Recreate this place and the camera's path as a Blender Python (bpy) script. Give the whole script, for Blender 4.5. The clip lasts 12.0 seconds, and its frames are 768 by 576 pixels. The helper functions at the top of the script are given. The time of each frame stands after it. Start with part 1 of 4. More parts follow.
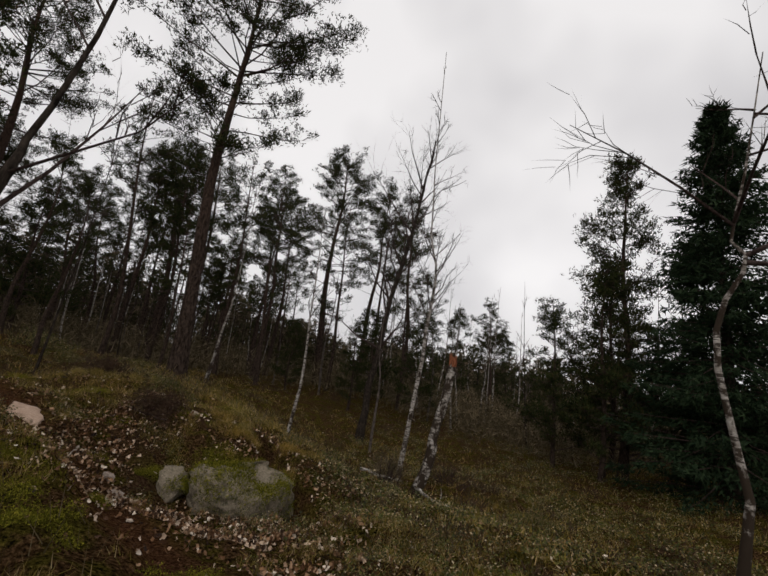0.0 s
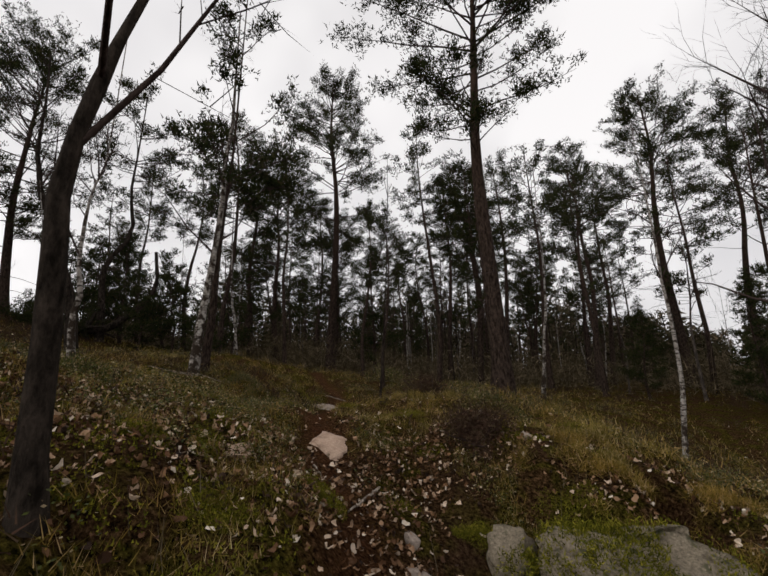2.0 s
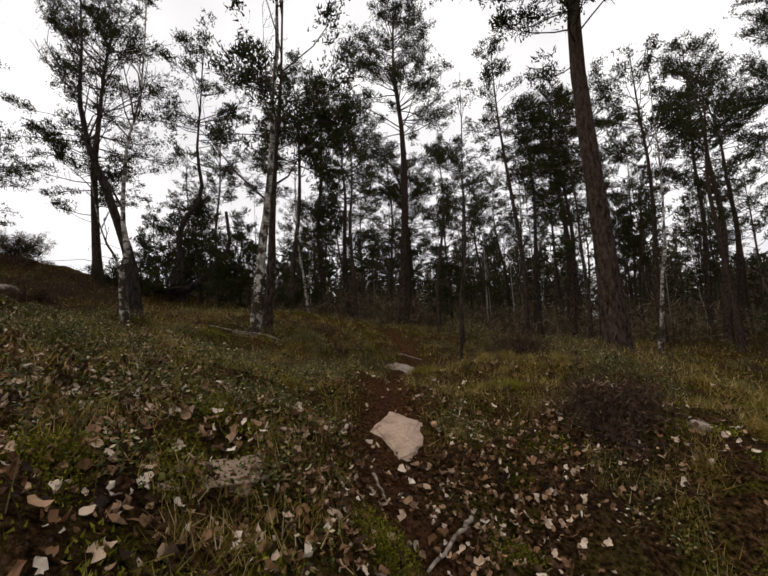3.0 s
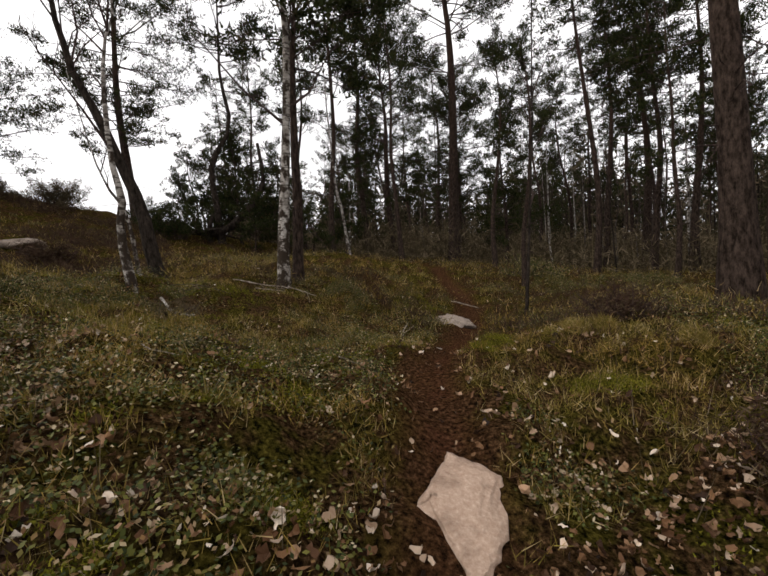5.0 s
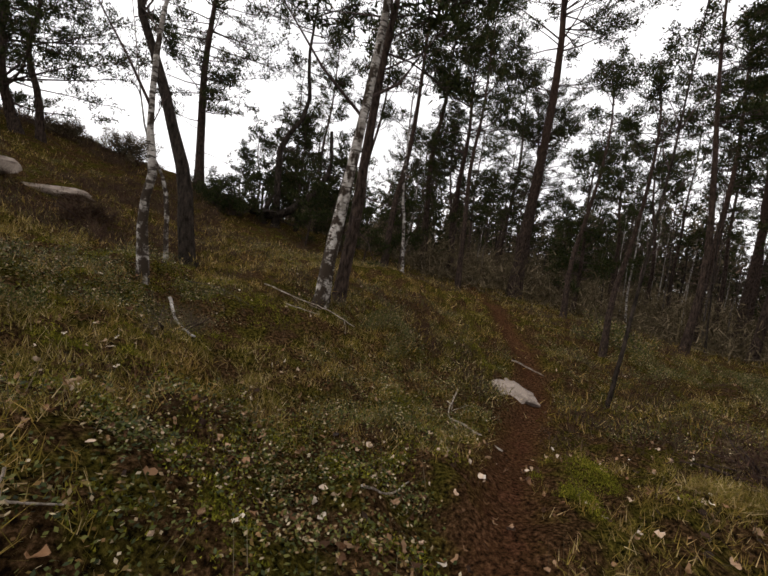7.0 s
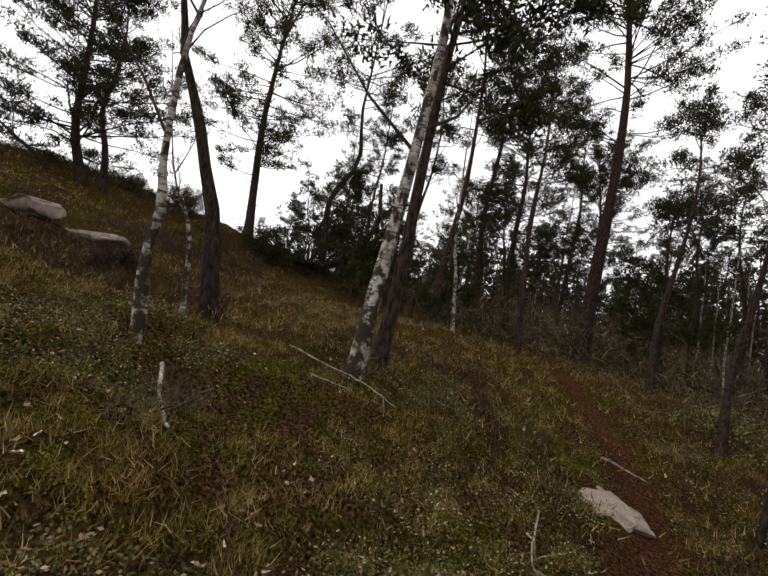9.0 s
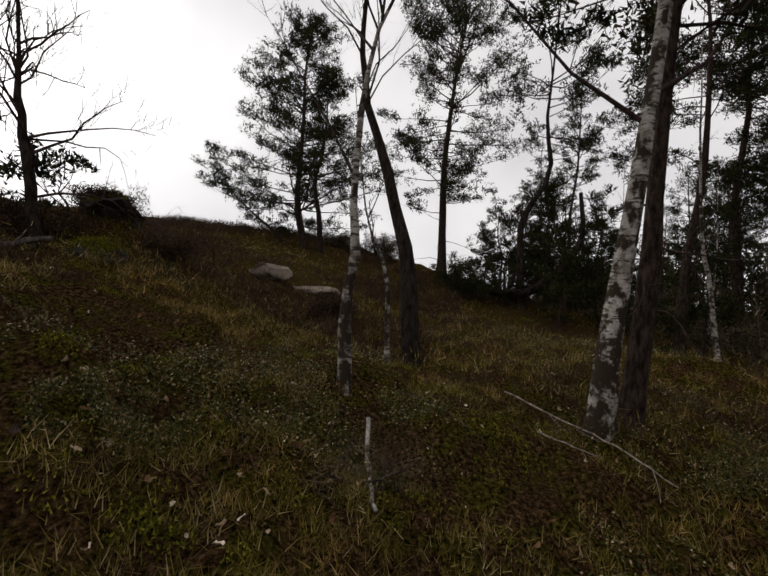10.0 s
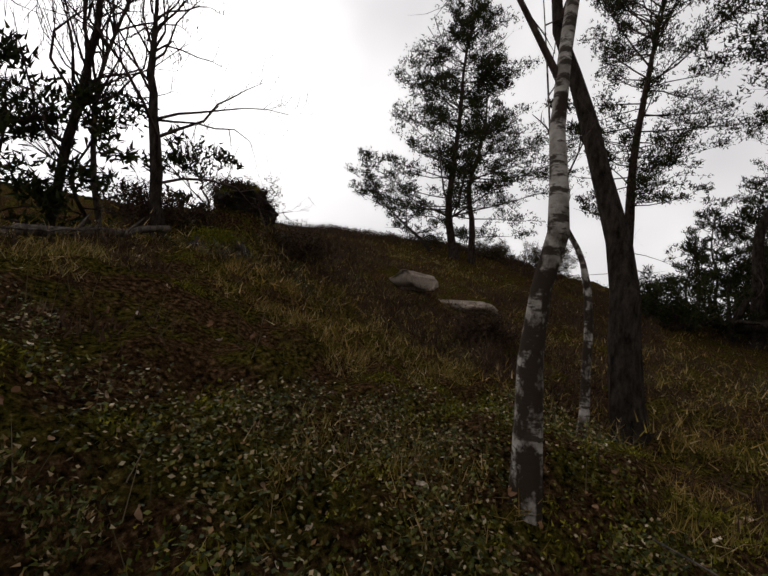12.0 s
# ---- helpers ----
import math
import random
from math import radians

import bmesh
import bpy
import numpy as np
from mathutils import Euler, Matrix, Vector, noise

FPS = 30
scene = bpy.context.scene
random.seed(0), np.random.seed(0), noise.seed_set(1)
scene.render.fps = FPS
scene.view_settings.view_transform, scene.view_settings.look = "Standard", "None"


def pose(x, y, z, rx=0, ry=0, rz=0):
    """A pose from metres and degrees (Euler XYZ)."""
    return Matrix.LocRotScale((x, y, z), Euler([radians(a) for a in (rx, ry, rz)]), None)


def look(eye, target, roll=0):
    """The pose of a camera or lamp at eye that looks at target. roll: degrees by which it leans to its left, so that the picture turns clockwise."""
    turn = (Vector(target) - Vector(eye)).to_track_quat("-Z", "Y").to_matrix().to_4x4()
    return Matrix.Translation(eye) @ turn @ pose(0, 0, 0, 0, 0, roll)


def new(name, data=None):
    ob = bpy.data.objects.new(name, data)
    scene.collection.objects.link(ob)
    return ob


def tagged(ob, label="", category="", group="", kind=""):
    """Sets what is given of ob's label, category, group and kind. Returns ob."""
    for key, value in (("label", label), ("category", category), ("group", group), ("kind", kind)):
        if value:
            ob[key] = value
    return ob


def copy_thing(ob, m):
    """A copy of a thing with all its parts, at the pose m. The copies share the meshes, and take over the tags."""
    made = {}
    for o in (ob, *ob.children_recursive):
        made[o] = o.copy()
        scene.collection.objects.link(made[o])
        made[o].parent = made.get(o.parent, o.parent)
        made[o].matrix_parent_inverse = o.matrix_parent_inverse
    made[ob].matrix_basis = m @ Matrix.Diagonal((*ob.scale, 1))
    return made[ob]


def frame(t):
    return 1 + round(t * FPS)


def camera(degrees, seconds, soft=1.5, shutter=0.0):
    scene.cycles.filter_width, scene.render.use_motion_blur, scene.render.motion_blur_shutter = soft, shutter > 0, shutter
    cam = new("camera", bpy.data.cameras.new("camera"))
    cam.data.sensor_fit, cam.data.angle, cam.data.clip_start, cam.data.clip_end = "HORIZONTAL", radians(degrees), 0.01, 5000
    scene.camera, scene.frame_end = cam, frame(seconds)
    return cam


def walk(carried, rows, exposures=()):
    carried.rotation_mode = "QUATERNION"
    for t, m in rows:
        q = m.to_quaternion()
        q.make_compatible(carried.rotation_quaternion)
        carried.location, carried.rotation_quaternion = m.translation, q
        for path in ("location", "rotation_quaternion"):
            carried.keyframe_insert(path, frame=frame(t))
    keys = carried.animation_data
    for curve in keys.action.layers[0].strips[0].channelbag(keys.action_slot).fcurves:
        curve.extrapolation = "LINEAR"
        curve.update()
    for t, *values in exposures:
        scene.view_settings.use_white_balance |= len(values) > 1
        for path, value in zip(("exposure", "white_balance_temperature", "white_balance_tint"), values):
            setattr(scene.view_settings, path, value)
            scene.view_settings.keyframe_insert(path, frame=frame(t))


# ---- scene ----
cam = camera(87.0, 12.0, soft=1.7)
# seconds, x, y, z, and the turns about x, y, z
ROWS = [
    (0, -0.138, -0.672, 1.373, 101.36, -7.05, -1.13),
    (0.5, 0.074, -0.045, 1.206, 101.64, -6.31, 3.31),
    (1, 0.117, 0.854, 1.076, 96.36, 0.72, 12.69),
    (1.5, -0.433, 1.722, 1.000, 96.97, -3.76, 27.26),
    (2, -1.077, 2.560, 0.900, 101.91, 1.68, 43.59),
    (2.5, -1.876, 3.309, 0.935, 95.78, -1.60, 49.86),
    (3, -2.423, 3.812, 0.986, 95.83, 2.60, 54.23),
    (3.2, -2.611, 3.942, 1.022, 94.48, 4.39, 56.82),
    (4.8, -3.730, 4.833, 1.428, 91.45, 6.07, 60.19),
    (5, -3.872, 4.860, 1.451, 86.09, 4.43, 60.96),
    (5.5, -4.243, 5.018, 1.634, 89.78, -11.62, 60.72),
    (6, -4.644, 5.209, 1.718, 95.24, -3.12, 63.74),
    (6.5, -5.095, 5.357, 1.784, 88.15, 3.79, 70.41),
    (7, -5.488, 5.412, 2.005, 86.33, -7.52, 67.80),
    (7.2, -5.601, 5.429, 2.027, 89.92, -5.38, 67.94),
    (8.8, -6.627, 5.855, 2.085, 93.61, -9.37, 66.97),
    (9, -6.911, 5.889, 2.104, 92.93, -9.24, 74.41),
    (9.5, -7.462, 5.930, 2.082, 99.26, -1.44, 92.20),
    (10, -7.874, 5.784, 2.143, 94.09, -4.68, 101.91),
    (10.5, -8.494, 5.526, 2.086, 93.66, -4.70, 112.30),
    (11, -8.890, 5.440, 2.213, 94.25, 4.36, 116.49),
    (11.5, -9.328, 5.167, 2.219, 86.91, 0.35, 116.18),
    (12, -9.973, 4.879, 2.194, 94.08, -8.87, 122.45),
]
EXPOSURES = [(0.0, -0.45), (1.5, -0.36), (2.0, -0.30), (3.0, -0.08), (5.0, 0.36), (5.5, 0.46), (6.0, 0.06), (6.5, 0.12), (7.0, 0.44), (9.0, 0.38), (9.6, -0.45), (12.0, -0.46)]
walk(cam, [(t, pose(x, y, z, rx, ry, rz)) for t, x, y, z, rx, ry, rz in ROWS], EXPOSURES)

# ---------------------------------------------------------------- sky and sun
SUN_HEIGHT, SUN_TURN = 32.0, 200.0


def make_sky():
    world = bpy.data.worlds.new("overcast_sky")
    scene.world = world
    world.use_nodes = True
    nt = world.node_tree
    nt.nodes.clear()
    out = nt.nodes.new("ShaderNodeOutputWorld")
    back = nt.nodes.new("ShaderNodeBackground")
    sky = nt.nodes.new("ShaderNodeTexSky")
    sky.sky_type, sky.sun_disc = "NISHITA", False
    sky.sun_elevation, sky.sun_rotation = radians(SUN_HEIGHT), radians(SUN_TURN)
    sky.air_density, sky.dust_density, sky.ozone_density = 1.0, 4.0, 1.0
    pale = nt.nodes.new("ShaderNodeHueSaturation")
    pale.inputs["Saturation"].default_value = 0.10
    place = nt.nodes.new("ShaderNodeTexCoord")
    cloud = nt.nodes.new("ShaderNodeTexNoise")
    cloud.inputs["Scale"].default_value, cloud.inputs["Detail"].default_value = 2.2, 3.0
    tone = nt.nodes.new("ShaderNodeValToRGB")
    tone.color_ramp.elements[0].position, tone.color_ramp.elements[0].color = 0.34, (0.80, 0.80, 0.825, 1)
    tone.color_ramp.elements[1].position, tone.color_ramp.elements[1].color = 0.62, (1.15, 1.15, 1.16, 1)
    flat = nt.nodes.new("ShaderNodeMix")
    flat.data_type, flat.blend_type = "RGBA", "MIX"
    flat.inputs["Factor"].default_value = 0.72
    flat.inputs["B"].default_value = (11.25, 10.95, 10.85, 1)
    veil = nt.nodes.new("ShaderNodeMix")
    veil.data_type, veil.blend_type = "RGBA", "MULTIPLY"
    veil.inputs["Factor"].default_value = 1.0
    nt.links.new(sky.outputs["Color"], pale.inputs["Color"])
    nt.links.new(place.outputs["Generated"], cloud.inputs["Vector"])
    nt.links.new(cloud.outputs["Fac"], tone.inputs["Fac"])
    nt.links.new(pale.outputs["Color"], flat.inputs["A"])
    nt.links.new(flat.outputs["Result"], veil.inputs["A"])
    nt.links.new(tone.outputs["Color"], veil.inputs["B"])
    nt.links.new(veil.outputs["Result"], back.inputs["Color"])
    back.inputs["Strength"].default_value = 0.118
    nt.links.new(back.outputs["Background"], out.inputs["Surface"])
    sun = new("sun", bpy.data.lights.new("sun", "SUN"))
    sun.data.energy, sun.data.angle, sun.data.color = 0.6, radians(14), (1.0, 0.96, 0.9)
    e, a = radians(SUN_HEIGHT), radians(SUN_TURN)
    sun.matrix_world = look((math.sin(a) * math.cos(e) * 60, math.cos(a) * math.cos(e) * 60, math.sin(e) * 60), (0, 0, 0))


make_sky()

# ---------------------------------------------------------------- lie of the land
PLANE = (2.37, -0.54, -0.88)
NEAR = [-0.45, -0.12, 0.28, -0.22, -0.16, 0.24, -0.74, -0.11, -0.77, 0.35, 0.69, -0.94, 0.29, 0.57, -0.02]
MIDDLE = [1.25, 0.34, -0.1, -1.38, -0.78, 0.72, -1.3, -0.43, -1.55, -0.98, -0.66, -0.55, -0.46, -2.02, -0.61, 0.58, -1.47, -0.23, 0.21, -0.94]
WIDE = [(-3.5, 8.3, 1.5, 0.55), (-40, 40, 22, 0.14), (-45, -20, 20, 1.91), (30, 50, 22, -1.22), (0, -30, 16, -0.6)]
LOCAL = [
    (-14.7, -1.6, 0.60, 0.95), (-11.7, -3.3, 1.5, -0.85), (-2.9, 7.7, 0.7, 0.22),
    (-11.4, 10.9, 1.5, 0.08), (-12.8, 7.2, 1.9, 0.66), (-12.3, 4.4, 1.7, 0.4), (-15.1, 4.9, 1.6, -0.17), (-10.7, 12.5, 1.8, -0.33), (-7.4, 14.6, 2.4, 0.36),
    (-23.1, 20.4, 5, 0.44), (-19.3, -0.7, 3, -0.13), (-11.9, 4.8, 1.5, 0.07), (-11.3, 5.1, 1.5, -0.44), (-2.8, 13.5, 2.6, -0.44), (0.9, 12.2, 2, 0.27),
    (1.1, 11.1, 2, -0.09), (-2.1, 6, 1.2, -0.59), (-13.1, -1, 2.2, 0.32), (-4.6, 6.1, 1.5, -0.47), (-3.9, 5.8, 1.5, -0.5), (-8.3, 7.1, 1.5, 0.05),
    (-9.4, 8.9, 1.5, -0.27), (-3.7, 4.8, 1.5, 0.46), (-4.6, 5.2, 1.5, 0.38), (-5.5, 5.4, 1.5, 0.4), (-6.4, 6.3, 1.5, 0.13), (-7.5, 5.9, 1.5, -0.07),
]


def lattice(x, y, seed):
    """Smooth value noise from 0 to 1."""
    xi, yi = np.floor(x), np.floor(y)
    fx, fy = x - xi, y - yi
    fx, fy = fx * fx * (3 - 2 * fx), fy * fy * (3 - 2 * fy)

    def rnd(a, b):
        v = np.sin(a * 127.1 + b * 311.7 + seed * 74.7) * 43758.5453
        return v - np.floor(v)

    top = rnd(xi, yi) * (1 - fx) + rnd(xi + 1, yi) * fx
    low = rnd(xi, yi + 1) * (1 - fx) + rnd(xi + 1, yi + 1) * fx
    return top * (1 - fy) + low * fy


TRAIL = [(0.2, -6), (0.0, 0.0), (-0.1, 1.2), (-1.0, 2.6), (-2.4, 3.9), (-4.0, 5.2), (-5.1, 5.75), (-6.1, 6.5), (-7.3, 7.2), (-8.5, 8.25),
         (-10.1, 9.9), (-11.3, 11.3), (-12.6, 12.2), (-14.2, 12.75), (-17.5, 14.5), (-25, 18.5), (-36, 24)]
DITCH = [(-2.3, 8.5), (-1.75, 7.65), (-1.2, 7.0), (-0.85, 6.4), (-0.55, 5.6)]
BESIDE = [(-7.3, 7.2), (-7.6, 6.2), (-8.6, 5.7), (-9.6, 5.2), (-10.3, 4.8)]


def from_line(x, y, line):
    """Distance from a run of points."""
    best = np.full(np.shape(x), 1e9)
    for (ax, ay), (bx, by) in zip(line, line[1:]):
        dx, dy = bx - ax, by - ay
        s = np.clip(((x - ax) * dx + (y - ay) * dy) / (dx * dx + dy * dy), 0, 1)
        best = np.minimum(best, np.hypot(x - ax - s * dx, y - ay - s * dy))
    return best


def land(x, y):
    """Height of the ground."""
    x, y = np.asarray(x, float), np.asarray(y, float)
    z = PLANE[0] + PLANE[1] * np.tanh(x / 60) * 6 + PLANE[2] * np.tanh(y / 60) * 6

    def knoll(cx, cy, s, h):
        return h * np.exp(-((x - cx) ** 2 + (y - cy) ** 2) / (2 * s * s))

    for i, h in enumerate(NEAR):
        z = z + knoll((-16, -12, -8, -4, 0)[i % 5], (2.5, 6.5, 10.5)[i // 5], 2.6, h)
    for i, h in enumerate(MIDDLE):
        z = z + knoll((-34, -22, -10, 2, 14)[i % 5], (-6, 6, 18, 30)[i // 5], 7, h)
    for cx, cy, s, h in WIDE + LOCAL:
        z = z + knoll(cx, cy, s, h)
    trail = np.exp(-(from_line(x, y, TRAIL) / 0.33) ** 2)
    rough = 1 - 0.75 * trail
    z = z + rough * (0.20 * (lattice(x * 0.9, y * 0.9, 1) - 0.5) + 0.25 * (lattice(x * 2.0, y * 2.3, 2) - 0.5) + 0.11 * (lattice(x * 3.7 + 5, y * 3.5, 4) - 0.5) + 0.035 * (lattice(x * 6.5, y * 6.5, 3) - 0.5))
    z = z - 0.09 * trail
    ditch = np.exp(-(from_line(x, y, DITCH) / 0.17) ** 2)
    z = z - 0.40 * np.exp(-((x - 1.5) ** 2 + (y - 10.2) ** 2) / 7.0)
    return z - 0.62 * ditch - 1.1 * np.exp(-((x + 13.2) ** 2 + (y + 7.0) ** 2) / 9.0)


def land_at(x, y):
    return float(land(np.array([x]), np.array([y]))[0])


# ---------------------------------------------------------------- materials
def nodes_of(name, rough=0.9, gloss=0.15):
    m = bpy.data.materials.new(name)
    m.use_nodes = True
    nt = m.node_tree
    b = nt.nodes["Principled BSDF"]
    b.inputs["Roughness"].default_value = rough
    b.inputs["Specular IOR Level"].default_value = gloss
    return m, nt, b


def noise_node(nt, scale, detail=4.0, stretch=None, rough=0.6, space="Object"):
    co = nt.nodes.new("ShaderNodeTexCoord")
    n = nt.nodes.new("ShaderNodeTexNoise")
    n.inputs["Scale"].default_value, n.inputs["Detail"].default_value, n.inputs["Roughness"].default_value = scale, detail, rough
    if stretch:
        mp = nt.nodes.new("ShaderNodeMapping")
        mp.inputs["Scale"].default_value = stretch
        nt.links.new(co.outputs[space], mp.inputs["Vector"])
        nt.links.new(mp.outputs["Vector"], n.inputs["Vector"])
    else:
        nt.links.new(co.outputs[space], n.inputs["Vector"])
    return n.outputs["Fac"]


def ramp(nt, fac, stops):
    r = nt.nodes.new("ShaderNodeValToRGB")
    els = r.color_ramp.elements
    while len(els) < len(stops):
        els.new(0.5)
    for el, (p, c) in zip(els, stops):
        el.position, el.color = p, (*c, 1) if len(c) == 3 else c
    nt.links.new(fac, r.inputs["Fac"])
    return r.outputs["Color"]


def blend(nt, fac, a, b, kind="MIX"):
    m = nt.nodes.new("ShaderNodeMix")
    m.data_type, m.blend_type = "RGBA", kind
    for key, v in (("Factor", fac), ("A", a), ("B", b)):
        if isinstance(v, (int, float)):
            m.inputs[key].default_value = v
        elif isinstance(v, tuple):
            m.inputs[key].default_value = (*v, 1)
        else:
            nt.links.new(v, m.inputs[key])
    return m.outputs["Result"]


def relief(nt, b, height, strength, distance):
    n = nt.nodes.new("ShaderNodeBump")
    n.inputs["Strength"].default_value, n.inputs["Distance"].default_value = strength, distance
    nt.links.new(height, n.inputs["Height"])
    nt.links.new(n.outputs["Normal"], b.inputs["Normal"])


def grey(v):
    return (v, v, v)


def make_ground_material():
    m, nt, b = nodes_of("forest_floor", 1.0, 0.0)
    big = noise_node(nt, 0.45, 3)
    mid = noise_node(nt, 2.6, 5)
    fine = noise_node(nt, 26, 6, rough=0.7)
    # Near-black low stops, soil too: shade in the floor's gaps put into colour.
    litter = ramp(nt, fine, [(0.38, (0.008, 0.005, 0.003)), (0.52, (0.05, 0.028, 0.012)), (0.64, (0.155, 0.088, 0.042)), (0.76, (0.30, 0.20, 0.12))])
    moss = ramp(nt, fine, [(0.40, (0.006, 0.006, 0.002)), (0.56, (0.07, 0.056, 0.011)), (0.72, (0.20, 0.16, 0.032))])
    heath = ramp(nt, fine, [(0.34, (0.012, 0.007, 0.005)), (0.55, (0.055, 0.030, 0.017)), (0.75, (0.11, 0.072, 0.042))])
    c = blend(nt, ramp(nt, mid, [(0.46, grey(0)), (0.56, grey(1))]), litter, moss)
    c = blend(nt, ramp(nt, big, [(0.56, grey(0)), (0.68, grey(0.9))]), c, heath)
    trail = nt.nodes.new("ShaderNodeAttribute")
    trail.attribute_name = "trail"
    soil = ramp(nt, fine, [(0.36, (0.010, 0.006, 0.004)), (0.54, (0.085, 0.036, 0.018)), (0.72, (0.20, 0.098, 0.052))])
    edge = nt.nodes.new("ShaderNodeMath")
    edge.operation = "MULTIPLY"
    nt.links.new(trail.outputs["Fac"], edge.inputs[0])
    nt.links.new(ramp(nt, mid, [(0.3, grey(0.35)), (0.6, grey(1))]), edge.inputs[1])
    c = blend(nt, edge.outputs[0], c, soil)
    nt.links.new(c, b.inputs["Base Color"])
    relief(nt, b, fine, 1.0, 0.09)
    return m


def make_bark(name, dark, light, warm=None, warm_from=5.0):
    m, nt, b = nodes_of(name, 0.95, 0.04)
    plates = noise_node(nt, 7.0, 5, (2.0, 2.0, 0.75), 0.68)
    fine = noise_node(nt, 40, 4)
    c = ramp(nt, plates, [(0.36, dark), (0.5, tuple((d + l) / 2.2 for d, l in zip(dark, light))), (0.66, light)])
    c = blend(nt, 0.35, c, ramp(nt, fine, [(0.3, grey(0.25)), (0.7, grey(1.0))]), "MULTIPLY")
    if warm:
        co = nt.nodes.new("ShaderNodeTexCoord")
        sep = nt.nodes.new("ShaderNodeSeparateXYZ")
        nt.links.new(co.outputs["Object"], sep.inputs["Vector"])
        rng = nt.nodes.new("ShaderNodeMapRange")
        rng.inputs["From Min"].default_value, rng.inputs["From Max"].default_value = warm_from * 0.5, warm_from * 1.6
        nt.links.new(sep.outputs["Z"], rng.inputs["Value"])
        c = blend(nt, rng.outputs["Result"], c, ramp(nt, plates, [(0.35, tuple(v * 0.4 for v in warm)), (0.65, warm)]))
    nt.links.new(c, b.inputs["Base Color"])
    relief(nt, b, plates, 1.0, 0.04)
    return m


def make_birch_bark(name, dirt):
    m, nt, b = nodes_of(name, 0.85, 0.1)
    rings = noise_node(nt, 6.0, 4, (0.9, 0.9, 3.2), 0.7)
    patch = noise_node(nt, 5.0, 5, (1.0, 1.0, 0.7))
    white = ramp(nt, noise_node(nt, 9, 4), [(0.3, (0.14, 0.12, 0.10)), (0.5, (0.29, 0.26, 0.23)), (0.72, (0.48, 0.45, 0.41))])
    dark = (0.030, 0.021, 0.014)
    c = blend(nt, ramp(nt, rings, [(0.50, grey(0)), (0.57, grey(0.92))]), white, dark)
    co = nt.nodes.new("ShaderNodeTexCoord")
    sep = nt.nodes.new("ShaderNodeSeparateXYZ")
    nt.links.new(co.outputs["Object"], sep.inputs["Vector"])
    low = nt.nodes.new("ShaderNodeMapRange")
    low.inputs["From Min"].default_value, low.inputs["From Max"].default_value = 0.0, 2.4
    low.inputs["To Min"].default_value, low.inputs["To Max"].default_value = 0.11, 0.03
    nt.links.new(sep.outputs["Z"], low.inputs["Value"])
    add = nt.nodes.new("ShaderNodeMath")
    nt.links.new(low.outputs["Result"], add.inputs[0])
    nt.links.new(patch, add.inputs[1])
    c = blend(nt, ramp(nt, add.outputs[0], [(0.57 - dirt, grey(0)), (0.64 - dirt, grey(1))]), c, dark)
    nt.links.new(c, b.inputs["Base Color"])
    relief(nt, b, rings, 0.5, 0.02)
    return m


def make_leafy(name, stops, rough=0.7, through_light=0.0, gloss=0.03, patches=None):
    """Small pieces, each with a tone of its own."""
    m, nt, b = nodes_of(name, rough, gloss)
    g = nt.nodes.new("ShaderNodeNewGeometry")
    c = ramp(nt, g.outputs["Random Per Island"], stops)
    if patches:
        c = blend(nt, ramp(nt, noise_node(nt, 0.55, 4), [(0.44, grey(0)), (0.60, grey(0.85))]), c, blend(nt, 1.0, c, patches, "MULTIPLY"))
    c = blend(nt, 0.6, c, ramp(nt, noise_node(nt, 3.0, 3), [(0.34, grey(0.3)), (0.66, grey(1.1))]), "MULTIPLY")
    nt.links.new(c, b.inputs["Base Color"])
    if through_light:
        t = nt.nodes.new("ShaderNodeBsdfTranslucent")
        nt.links.new(c, t.inputs["Color"])
        mix = nt.nodes.new("ShaderNodeMixShader")
        mix.inputs["Fac"].default_value = through_light
        nt.links.new(b.outputs["BSDF"], mix.inputs[1])
        nt.links.new(t.outputs["BSDF"], mix.inputs[2])
        nt.links.new(mix.outputs["Shader"], nt.nodes["Material Output"].inputs["Surface"])
    return m


def make_leaf_piece():
    m, nt, b = nodes_of("dry_leaf", 0.55, 0.12)
    info = nt.nodes.new("ShaderNodeObjectInfo")
    c = ramp(nt, info.outputs["Random"], LEAF_TONES)
    c = blend(nt, 0.4, c, ramp(nt, noise_node(nt, 60, 3), [(0.3, grey(0.4)), (0.7, grey(1.0))]), "MULTIPLY")
    nt.links.new(c, b.inputs["Base Color"])
    return m


def make_rock(name, dark, light, moss=0.5):
    m, nt, b = nodes_of(name, 0.92, 0.1)
    grain = noise_node(nt, 38, 5, rough=0.75)
    blot = noise_node(nt, 4.5, 5)
    c = ramp(nt, grain, [(0.3, dark), (0.55, tuple((d + l) / 2 for d, l in zip(dark, light))), (0.72, light)])
    c = blend(nt, ramp(nt, blot, [(0.52, grey(0)), (0.68, grey(0.75))]), c, tuple(v * 0.55 for v in dark))
    lichen = noise_node(nt, 8.0, 4)
    c = blend(nt, ramp(nt, lichen, [(0.64 - 0.1 * moss, grey(0)), (0.72 - 0.1 * moss, grey(moss))]), c, (0.05, 0.055, 0.025))
    nt.links.new(c, b.inputs["Base Color"])
    relief(nt, b, grain, 0.7, 0.03)
    return m


